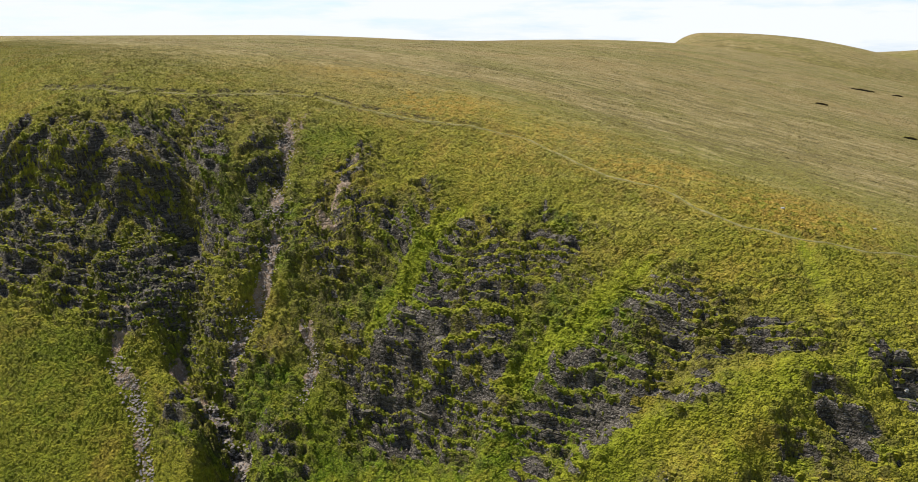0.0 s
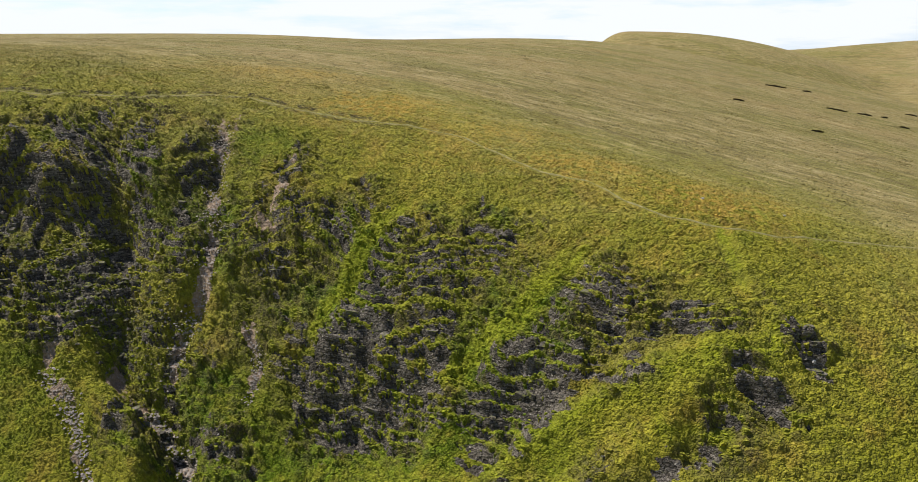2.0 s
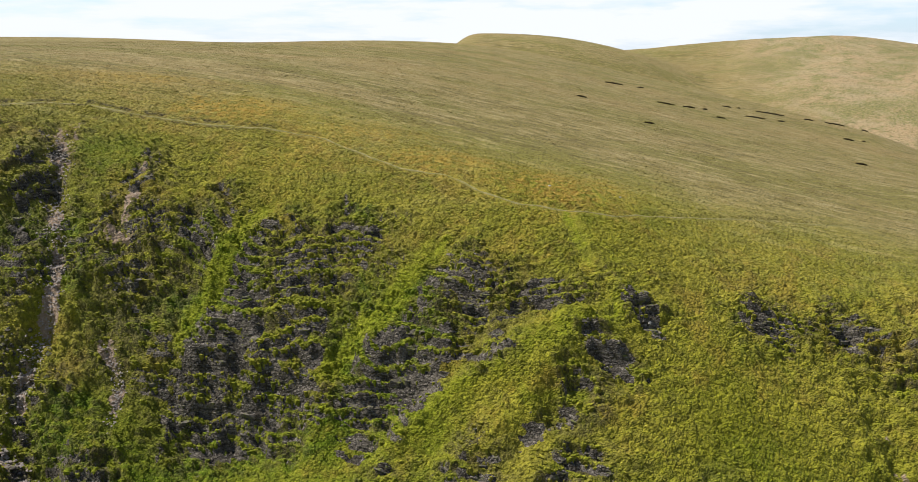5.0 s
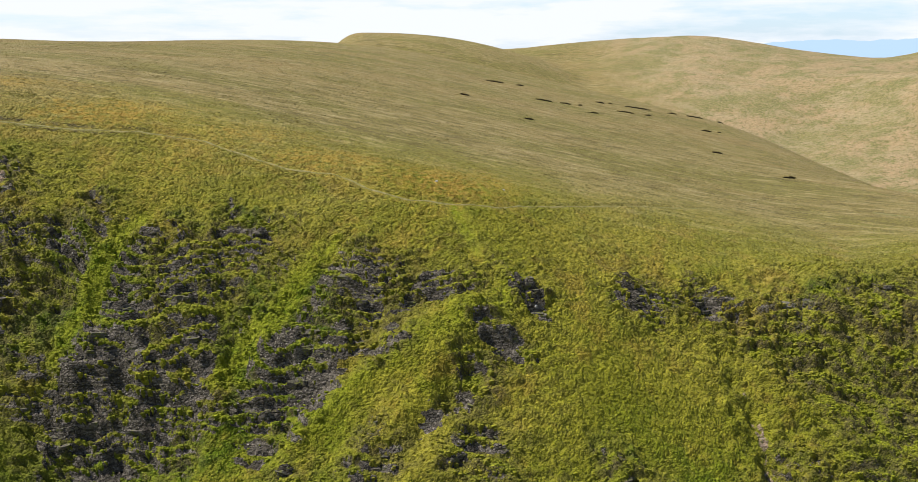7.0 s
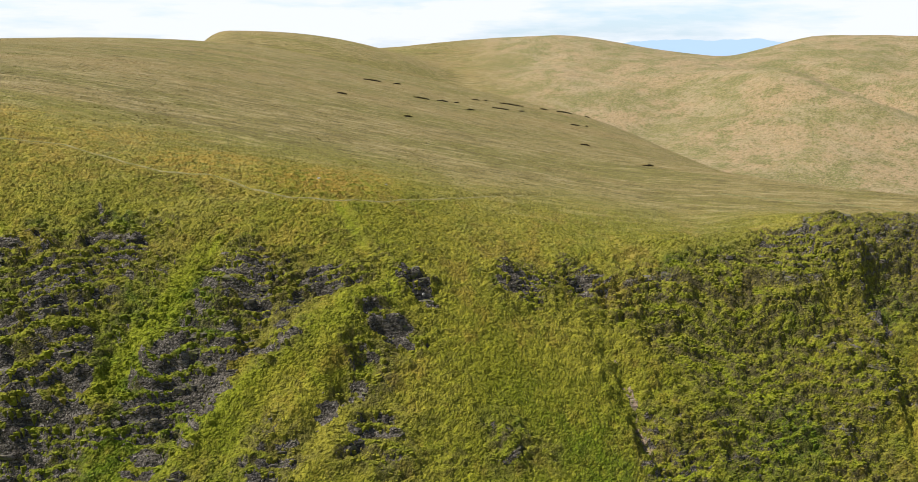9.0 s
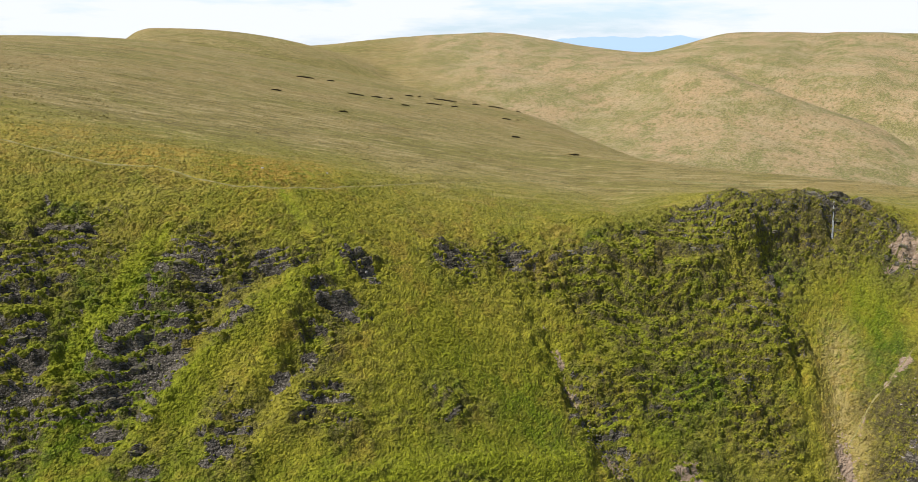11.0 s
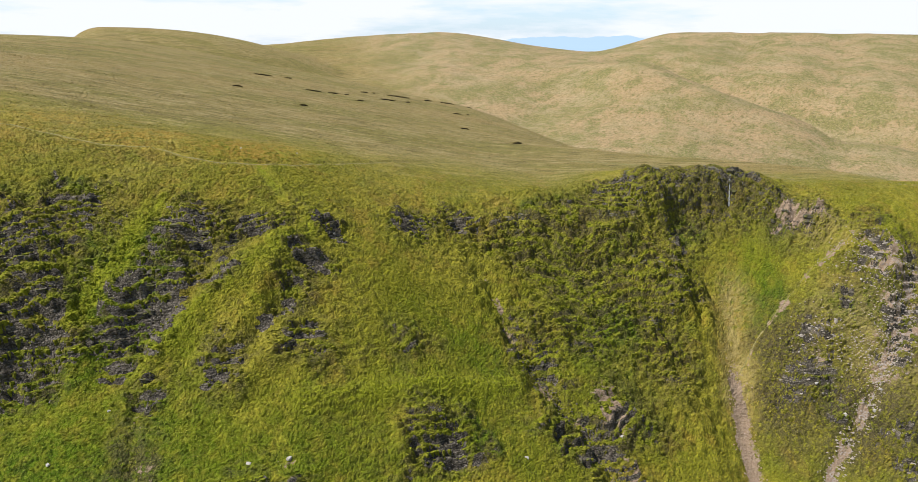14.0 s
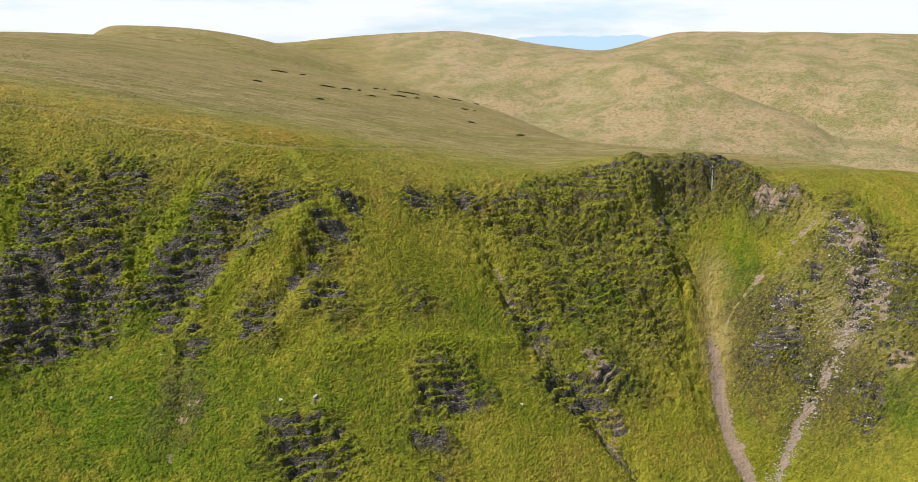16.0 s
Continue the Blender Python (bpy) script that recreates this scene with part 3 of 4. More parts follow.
def land(s, v):
    """The smooth ground level."""
    z = moorland(s, v) + face(s, v) * (1 - ease(v, 100, 132)) + walls(s, v)
    for line, wide, deep in ((WEST_BURN, 2.6, 2.2), (WEST_CLEFT, 2.8, 5.5), (CHUTE, 2.2, 1.6), (RUNNEL, 1.2, 0.8), (MID_GULLY, 2.5, 3.0), (EAST_BURN, 8.0, 4.6), (EAST_BURN, 2.6, 0.9), (RECESS, 3.6, 2.8),
                             (EAST_SCREE, 2.0, 1.0)):
        dist, t = along(s, v, line)
        z = z - deep * np.exp(-((dist + (0.8 if line is MID_GULLY else 0.3) * wide * fbm(s / 5, v / 5, 4, 66)) / wide) ** 2) * (ease(t, 0.12, 0.45) if line is EAST_BURN else ease(t, -0.12, 0.15))
    dist, t = along(s, v, SPUR_LINE)
    z = z + 2.6 * np.exp(-((dist + 0.8 * fbm(s / 5, v / 5, 3, 70)) / 2.4) ** 2) * (0.15 + 0.85 * ease(t, 0.08, 0.45))
    dist, t = along(s, v, [(-85, 51), (-77.5, 49.6), (-73, 46)])
    z = z + 2.2 * np.exp(-(dist / 2.2) ** 2)
    for line in RAMPS:
        z = z - 1.0 * np.exp(-(along(s, v, line)[0] / 2.4) ** 2)
    for line, high in zip(SPUR_RIBS, (1.2, 0.9)):
        for off_s, off_v, up in ((-1.3, 1.5, high), (1.0, -0.6, -0.75 * high)):
            dist, t = along(s, v, [(a0 + off_s, b0 + off_v) for a0, b0 in line])
            z = z + up * np.exp(-((dist + 1.4 * fbm(s / 4, v / 3, 3, 75)) / 1.8) ** 2) * ease(t, 0.02, 0.3) * (1 - ease(t, 0.8, 1))
    dist, t = along(s, v, EARTH_SLIP)
    z = z - 0.9 * np.exp(-((dist + 1.0 * fbm(s / 3, v / 3, 3, 76)) / 1.6) ** 2)
    dist, t = along(s, v, BENCH)
    z = z + 1.3 * np.exp(-(dist / 1.6) ** 2)
    # the high rim of the eastern bowl, the rib that closes it to the west and the recess behind the rib
    z = z + 3.4 * ease(s, 66, 86) * (1 - ease(s, 118, 138)) * ease(v, 85, 96) * (1 - ease(v, 103, 130))
    dist, t = along(s, v, BOWL_RIB)
    z = z + 2.4 * np.exp(-((dist + 6.0 * fbm(s / 6, v / 5, 4, 73)) / 4.6) ** 2) * ease(t, -0.05, 0.2)
    # hollows under the rock lips of the spur and of the middle band
    for a0, b0, ra, rb, deep in HOLLOWS:
        z = z - deep * np.exp(-((s - a0) / ra) ** 2 - ((v - b0 + 0.12 * (s - a0)) / rb) ** 2) + 0.55 * deep * np.exp(-((s - a0 + 1.5) / (1.5 * ra)) ** 2 - ((v - b0 - 2.0 * rb) / rb) ** 2)
    floor_level = -52 + 0.38 * soft(-v - 90, 12) - 0.38 * soft(-v - 420, 40)
    z = 4 * np.logaddexp(z / 4, floor_level / 4)
    return 5 * np.logaddexp(z / 5, far_hills(s, v) / 5)


def wide_masks(s, v):
    """Where the upland's dry grass and the far hills' tan grass, greyed in colour for haze, take over from the turf.
    """
    moor = ease(v + 13 * ease(-s, 55, 110) + 14 * fbm(s / 40, v / 40, 3, 91), 72, 142)
    x, y = to_world(s, v)
    return dict(moor=moor, far=ease(0.866 * x + 0.5 * y + 0.35 * (s - 100), 330, 520) * ease(s, 90, 240))


def ground_detail(s, v, z, cell):
    """Ledges, fluted rock, hummocks: the finished level and the masks of what covers it."""
    ragged = 6.0 * fbm(s / 9, v / 8, 4, 101, 0.65), 3.4 * fbm(s / 7, v / 5, 4, 102, 0.65)
    steep_zone = np.maximum(patches(s, v, CLIFF_CRAGS, 0.8, ragged), np.maximum(patches(s, v, WEST_CRAGS, 0.8, ragged), patches(s, v, EAST_CRAGS, 0.8, ragged)))
    ledge_zone = np.maximum(patches(s, v, BUTTRESS_CRAGS, 0.8, ragged), np.maximum(patches(s, v, SPUR_CRAGS), patches(s, v, MIDDLE_CRAGS, 0.8, ragged)))
    zone = np.maximum(steep_zone, ledge_zone)
    fine = np.clip(1.4 - cell / 0.9, 0, 1)
    rough = 0.5 + 0.9 * fbm(s / 7, v / 5, 4, 3) + 0.25
    ramp = np.zeros(s.shape)
    for line in RAMPS:
        ramp = np.maximum(ramp, np.exp(-((along(s, v, line)[0] + 1.6 * fbm(s / 4, v / 4, 3, 67)) / 1.6) ** 4))
    crag = ease(zone * (0.5 + 0.75 * rough), 0.2, 0.6) * (1 - 0.9 * ramp) * fine
    # fluting across the steep rock
    flute = fbm(s / 6.5 + 0.4 * fbm(s / 9, v / 9, 2, 8), v / 17, 4, 11, 0.55)
    z = z + 1.5 * flute * ease(steep_zone, 0.15, 0.7) * (1 - 0.6 * ease(v, 84, 92)) * fine
    near_crags = ease(np.maximum(patches(s, v, CLIFF_CRAGS + WEST_CRAGS + EAST_CRAGS, 0.3, ragged), patches(s, v, BUTTRESS_CRAGS + SPUR_CRAGS + MIDDLE_CRAGS, 0.4, ragged)), 0.12, 0.6)
    z = z + 2.6 * (0.35 - np.abs(fbm(s / 11 + 0.3 * perlin(s / 20, v / 20, 15), v / 7.5 + 0.06 * s, 3, 13))) * near_crags * (1 - 0.65 * patches(s, v, OVERGROWN, 0.5, ragged)) * fine
    z = z + (0.5 + 0.5 * ease(steep_zone, 0.2, 0.6)) * fbm(s / 4.6, v / 2.7, 3, 12) * ease(zone, 0.1, 0.6) * fine
    z = z + 2.4 * fbm(s / 13, v / 7.5, 3, 14) * ease(patches(s, v, OVERGROWN, 0.5, ragged), 0.1, 0.6) * fine
    # bushy hummocks with hollows between
    bushy = ease(patches(s, v, OVERGROWN, 0.5, ragged), 0.1, 0.6) * fine
    z = z + bushy * (2.4 * (0.28 - np.abs(fbm(s / 5.5 + 0.3 * perlin(s / 9, v / 9, 16), v / 3.0, 3, 17))) + 1.3 * (0.25 - np.abs(fbm(s / 2.6, v / 1.5, 2, 18))))
    # beds: ledges of turf with rock risers
    bed = 1.75 + 1.1 * perlin(s / 28, v / 20, 21)
    w = (z + 0.05 * s + 2.2 * fbm(s / 17, v / 14, 3, 22) + 0.5 * fbm(s / 5.5, v / 4.0, 3, 23)) / bed
    w = w + 0.75 * perlin(w / 1.6 + 40, s / 19, 27)
    f = w - np.floor(w)
    ledged = crag * (0.3 + 0.7 * ease(fbm(s / 8, v / 5, 3, 28), -0.3, 0.1)) * (1 - 0.6 * patches(s, v, OVERGROWN, 0.8, ragged))
    z = z + 0.92 * ledged * bed * (ease(f, 0.45, 0.86) - f)
    riser = ease(f, 0.36, 0.5) * (1 - ease(f, 0.84, 0.97))
    course = np.floor(3 * w)
    along_bed = s / (1.3 + 0.5 * perlin(course * 0.37, 0 * s, 24)) + 3.7 * course + 0.35 * perlin(s / 1.1, v / 0.8, 25)
    jut = hashed(np.floor(along_bed), course, 26) / 4294967296.0 - 0.5
    rock = crag * np.clip(-0.62 + 1.25 * riser + 1.6 * fbm(s / 6.0, v / 4.0, 5, 31, 0.7), 0, 1) * ease(zone, 0.12, 0.6)
    rock = np.clip(rock + 0.45 * crag * patches(s, v, CLIFF_CRAGS, 0.8, ragged) * ease(fbm(s / 5, v / 4, 3, 32), -0.25, 0.2), 0, 1)
    faces = patches(s, v, FACES) * (0.85 + 1.3 * fbm(s / 5.5, v / 3.5, 4, 33)) - 0.62 * (1 - riser)
    rock = np.maximum(rock, 0.9 * ease(faces, 0.3, 0.6) * fine * (1 - ramp))
    rock = rock * (1 - 0.8 * patches(s, v, OVERGROWN, 0.8, ragged))
    z = z + 0.9 * jut * ease(rock, 0.3, 0.6)
    # little sheep-step terraces all over the steep face, with soil risers also darkened for shade
    on_face = ease(v, 26, 34) * (1 - ease(v + 6 * fbm(s / 22, v / 22, 2, 51), 88, 102)) * fine
    rise = 1.25
    step = (z + 2.2 * fbm(s / 9, v / 9, 3, 52) + 0.8 * fbm(s / 3.4, v / 2.2, 3, 54)) / rise
    g = step - np.floor(step)
    stepped = on_face * (1 - crag) * np.clip(0.95 * near_crags * ease(fbm(s / 9, v / 6, 3, 55), -0.35, 0.1) + 0.3 * ease(fbm(s / 18, v / 18, 3, 53), 0.0, 0.3), 0, 1)
    z = z + 0.98 * stepped * rise * (ease(g, 0.5, 0.85) - g)
    soil_shade = stepped * ease(g, 0.42, 0.55) * (1 - ease(g, 0.86, 0.98))
    # bare ground
    bare = np.zeros(s.shape)
    for line, wide, strength in ((WEST_BURN, 1.3, 0.75), (CHUTE, 1.3, 0.8), (SMALL_CHUTE, 1.1, 0.7), (RUNNEL, 0.8, 0.75), (EAST_BURN, 2.0, 1.0), (EAST_SCREE, 1.3, 0.75),
                                 (TROD, 0.7, 0.65), (MID_GULLY, 0.9, 0.55), (EARTH_SLIP, 0.8, 0.5), (WEST_CLEFT, 1.2, 0.8)):
        dist, t = along(s, v, line)
        dist = dist + 1.3 * fbm(s / 3.2, v / 3.2, 4, 61)
        fade = ease(t + 0.14 * fbm(s / 3, v / 3, 2, 62), 0.38, 0.58) if line is EAST_BURN else 1.0
        bare = np.maximum(bare, strength * np.exp(-(dist / wide) ** 2) * fade * (1 if line is EAST_BURN else 0.55 + 0.45 * ease(fbm(s / 4, v / 4, 3, 68), -0.2, 0.15)))
    bare = np.maximum(bare, patches(s, v, [(-89, 85, 2.5, 4, 20, 0.6), (-72, 75.5, 4, 1.5, 20, 0.5), (125, 81, 8, 2, -24, 0.75), (60, 56, 3, 3, 0, 0.8), (-24, 48, 2, 2, 0, 0.45), (24, 94, 2, 2, 0, 0.35), (-3, 46, 2, 1, 0, 0.4), (60, 47, 2, 2, 0, 0.6), (129, 40, 2, 2, 0, 0.7), (112, 55, 3, 3, 0, 0.45), (131, 52, 6, 7, 0, 0.6), (135, 64, 5, 6, 0, 0.65), (122, 49, 4, 5, 0, 0.5)]) * np.clip(0.75 + 1.6 * fbm(s / 2.6, v / 1.8, 3, 65), 0, 1.2))
    bare = bare * fine
    path = np.maximum(np.exp(-(along(s, v, FOOTPATH)[0] / 0.6) ** 4), np.exp(-(along(s, v, [(-3.3, 89.6), (-1.7, 86.3), (0.3, 83)])[0] / 1.2) ** 4)) * fine
    # hummocks of grass, bilberry and bracken
    veg = (1 - rock) * (1 - 0.8 * bare) * (1 - path)
    tall = 0.12 + 0.14 * on_face + 0.18 * on_face * near_crags + 0.12 * ease(zone, 0.1, 0.5)
    lump = 1 - np.abs(2.6 * fbm(s / 2.2, v / 0.88, 3, 71, 0.6))
    z = z + veg * tall * lump * fine + 0.35 * fbm(s / 5, v / 5, 3, 72) * fine * (1 - path)
    z = z - 0.2 * path
    # ledge tops: lime turf, brightened in colour for the sun on them
    tread = crag * (1 - ease(f, 0.2, 0.42)) * ease(ledge_zone, 0.15, 0.5)
    lime_lit = np.maximum(0.85 * ramp, 0.95 * tread * ease(fbm(s / 9, v / 6, 3, 85), -0.35, 0.05))
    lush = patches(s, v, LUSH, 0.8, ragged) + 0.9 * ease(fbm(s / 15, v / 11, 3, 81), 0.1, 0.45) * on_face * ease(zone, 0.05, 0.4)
    for line, wide in (([(-3.3, 89.6), (-1.7, 86.3), (0.2, 83.2)], 1.0), ([(1.7, 96.5), (0.4, 100.5)], 0.7)):
        dist, t = along(s, v, line)
        lime_lit = np.maximum(lime_lit, np.exp(-((dist + 0.5 * fbm(s / 2, v / 2, 3, 88)) / wide) ** 4) * (1 - 0.6 * ease(t, 0.5, 1)))
    burn, t = along(s, v, EAST_BURN)
    lime_lit = np.maximum(lime_lit, 0.9 * np.exp(-((along(s, v, BENCH)[0] + 0.7 * fbm(s / 3, v / 3, 2, 64)) / 1.7) ** 2))
    heath = np.maximum(patches(s, v, HEATH, 0.8, ragged), 0.85 * np.exp(-((burn + 0.9 * fbm(s / 3, v / 3, 2, 63)) / 4.2) ** 2) * ease(t, 0.18, 0.33) * (1 - ease(t, 0.55, 0.75)))
    lime_lit = np.maximum(lime_lit, 0.9 * np.exp(-((along(s, v, SPUR_LINE)[0] + 0.8 * fbm(s / 3, v / 3, 3, 87)) / 1.7) ** 2))
    # heather, also on risers, where its dark tone doubles as shade under lips
    heather = np.maximum(np.maximum(np.maximum(patches(s, v, HEATHER, 0.8, ragged), 0.8 * soil_shade), 0.9 * crag * riser), 0.75 * ease(zone, 0.1, 0.5) * ease(fbm(s / 5, v / 3, 4, 83, 0.65), -0.12, 0.15))
    beside = along(s, v, FOOTPATH)[0]
    heather = np.maximum(heather, np.exp(-((beside - 0.75) / 0.45) ** 2) * fine * (0.25 + 0.75 * ease(-s, 40, 75)) * ease(fbm(s / 3, v / 3, 3, 86), -0.3, 0.1))
    heather = heather * (1 - ramp) * (1 - 0.7 * tread)
    straw = np.maximum(0.95 * np.exp(-((burn + 1.8 * fbm(s / 4, v / 4, 3, 69)) / 3.4) ** 2) * ease(t, 0.2, 0.3) * (1 - ease(t, 0.5, 0.66)), patches(s, v, [(121, 56, 4, 9, 0, 0.5), (127, 44, 4, 6, 0, 0.4), (118, 62, 5, 3, 20, 0.4), (128, 76, 6, 3, -40, 0.4)]))
    lip = np.maximum(stepped * np.maximum(ease(g, 0.8, 0.95), 1 - ease(g, 0.1, 0.25)), crag * np.maximum(ease(f, 0.8, 0.92), 1 - ease(f, 0.12, 0.3)))
    # terrace lips lightened in colour, standing for their sunlit edges
    lime_lit = np.maximum(lime_lit, 0.6 * lip * (1 - rock))
    masks = dict(lip=lip, rock=rock, bare=bare, lush=np.clip(lush, 0, 1), heath=heath, heather=np.clip(heather, 0, 1), straw=straw, lime_lit=lime_lit, broken=near_crags)
    return z, masks


def lines(lo, hi, step, grow_low, grow_high, reach):
    inner = np.arange(lo, hi, step)
    low, high = [], []
    d, at = step, lo
    while at > -reach:
        d *= grow_low
        at -= d
        low.append(at)
    d, at = step, inner[-1]
    while at < reach:
        d *= grow_high
        at += d
        high.append(at)
    return np.concatenate([low[::-1], inner, high])


SL = lines(-170, 178, 0.4, 1.05, 1.07, 3300)
VL = lines(31, 106, 0.16, 1.10, 1.028, 3300)
GS, GV = np.meshgrid(SL, VL, indexing="ij")
CELL = np.maximum(np.gradient(SL)[:, None] * 0.7 + 0 * GV, np.gradient(VL)[None, :] + 0 * GV)
GZ = land(GS, GV)
MASKS = wide_masks(GS, GV)
# the detail of the face and the rim, worked out where the grid is fine enough to carry it
near_part = window(GS, GV, -186, 196, 24, 150)
GZ[near_part], near_masks = ground_detail(GS[near_part], GV[near_part], GZ[near_part], CELL[near_part])
for key, values in near_masks.items():
    MASKS.setdefault(key, np.zeros(GS.shape))[near_part] = values


def level(s, v, grid=None):
    """The level of the finished ground (or one of its masks) at places in plan."""
    grid = GZ if grid is None else grid
    s, v = np.asarray(s, float), np.asarray(v, float)
    i, j = np.clip(np.searchsorted(SL, s) - 1, 0, len(SL) - 2), np.clip(np.searchsorted(VL, v) - 1, 0, len(VL) - 2)
    f, g = (s - SL[i]) / (SL[i + 1] - SL[i]), (v - VL[j]) / (VL[j + 1] - VL[j])
    return (grid[i, j] * (1 - f) + grid[i + 1, j] * f) * (1 - g) + (grid[i, j + 1] * (1 - f) + grid[i + 1, j + 1] * f) * g


def mesh_of(name, verts, faces, material, smooth=False, attributes=None):
    """A mesh from arrays: verts (n, 3) and faces (m, 3 or 4)."""
    me = bpy.data.meshes.new(name)
    m, size = faces.shape
    me.vertices.add(len(verts))
    me.vertices.foreach_set("co", np.ascontiguousarray(verts, np.float32).ravel())
    me.loops.add(m * size)
    me.loops.foreach_set("vertex_index", np.ascontiguousarray(faces, np.int32).ravel())
    me.polygons.add(m)
    me.polygons.foreach_set("loop_start", np.arange(0, m * size, size, dtype=np.int32))
    me.polygons.foreach_set("use_smooth", np.full(m, smooth))
    me.update(calc_edges=True)
    for key, values in (attributes or {}).items():
        me.attributes.new(key, "FLOAT", "POINT").data.foreach_set("value", np.ascontiguousarray(values, np.float32).ravel())
    me.materials.append(material)
    return me


GX, GY = to_world(GS, GV)
rows_n, cols_n = GS.shape
index = np.arange(rows_n * cols_n).reshape(rows_n, cols_n)
quads = np.stack([index[:-1, :-1], index[1:, :-1], index[1:, 1:], index[:-1, 1:]], -1).reshape(-1, 4)
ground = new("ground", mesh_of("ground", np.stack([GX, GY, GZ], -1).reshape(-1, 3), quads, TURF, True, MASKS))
tagged(ground, "steep green moorland hillside with craggy ledges and distant grassy hills", "hillside", kind="structure")


def ribbon(name, line, wide, label, material=None):
    """A worn trod laid on the ground along a line."""
    pts = []
    for (a0, b0), (a1, b1) in zip(line, line[1:]):
        n = max(int(math.hypot(a1 - a0, b1 - b0) / 0.5), 1)
        pts += [(a0 + (a1 - a0) * i / n, b0 + (b1 - b0) * i / n) for i in range(n)]
    pts = np.array(pts + [line[-1]])
    for _ in range(6):
        pts[1:-1] = (pts[:-2] + 2 * pts[1:-1] + pts[2:]) / 4
    pts = pts + 0.35 * np.stack([perlin(pts[:, 0] / 3, pts[:, 1] / 3, 5), perlin(pts[:, 0] / 3, pts[:, 1] / 3, 6)], -1)
    go = np.gradient(pts, axis=0)
    go /= np.linalg.norm(go, axis=1)[:, None]
    side = np.stack([-go[:, 1], go[:, 0]], -1)
    width = wide * (0.75 + 0.8 * perlin(pts[:, 0] / 2.1, pts[:, 1] / 2.1, 7))[:, None]
    verts = []
    for k in (-0.5, 0.0, 0.5):
        p = pts + side * width * k
        x, y = to_world(p[:, 0], p[:, 1])
        verts.append(np.stack([x, y, level(p[:, 0], p[:, 1]) + (0.07 if k == 0 else 0.03)], -1))
    n = len(pts)
    verts = np.concatenate(verts)
    idx = np.arange(3 * n).reshape(3, n)
    q = np.stack([idx[:-1, :-1], idx[:-1, 1:], idx[1:, 1:], idx[1:, :-1]], -1).reshape(-1, 4)[:, ::-1]
    return tagged(new(name, mesh_of(name, verts, q, material or PATH_TURF, True)), label, "path", kind="structure")


ribbon("footpath", FOOTPATH, 0.42, "narrow worn sheep path along the rim of the hillside")
ribbon("grass_track", EAST_TRACK, 2.0, "pale worn track across the grassy shoulder")
ribbon("scree_trod", TROD, 0.3, "thin pale trod slanting down the green slope")

# ---- far mountains ----
# ridge backdrop in the emissive blue that stands for haze
n = 90
ang = np.linspace(radians(50), radians(70), n)
top = 34 + 22 * np.exp(-((np.degrees(ang) - 57) / 3.2) ** 2) + 26 * np.exp(-((np.degrees(ang) - 62.5) / 2.2) ** 2) + 10 * fbm(np.degrees(ang) / 1.3, np.zeros(n), 4, 77)
xs, ys = 4300 * np.sin(ang), 4300 * np.cos(ang)
verts = np.concatenate([np.stack([xs, ys, np.full(n, -400.0)], -1), np.stack([xs * 1.02, ys * 1.02, top], -1)])
idx = np.arange(n - 1)
mountains = new("far_mountains", mesh_of("far_mountains", verts, np.stack([idx, idx + 1, idx + 1 + n, idx + n], -1), far_haze_glow, True))
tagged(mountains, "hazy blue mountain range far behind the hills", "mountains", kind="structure")

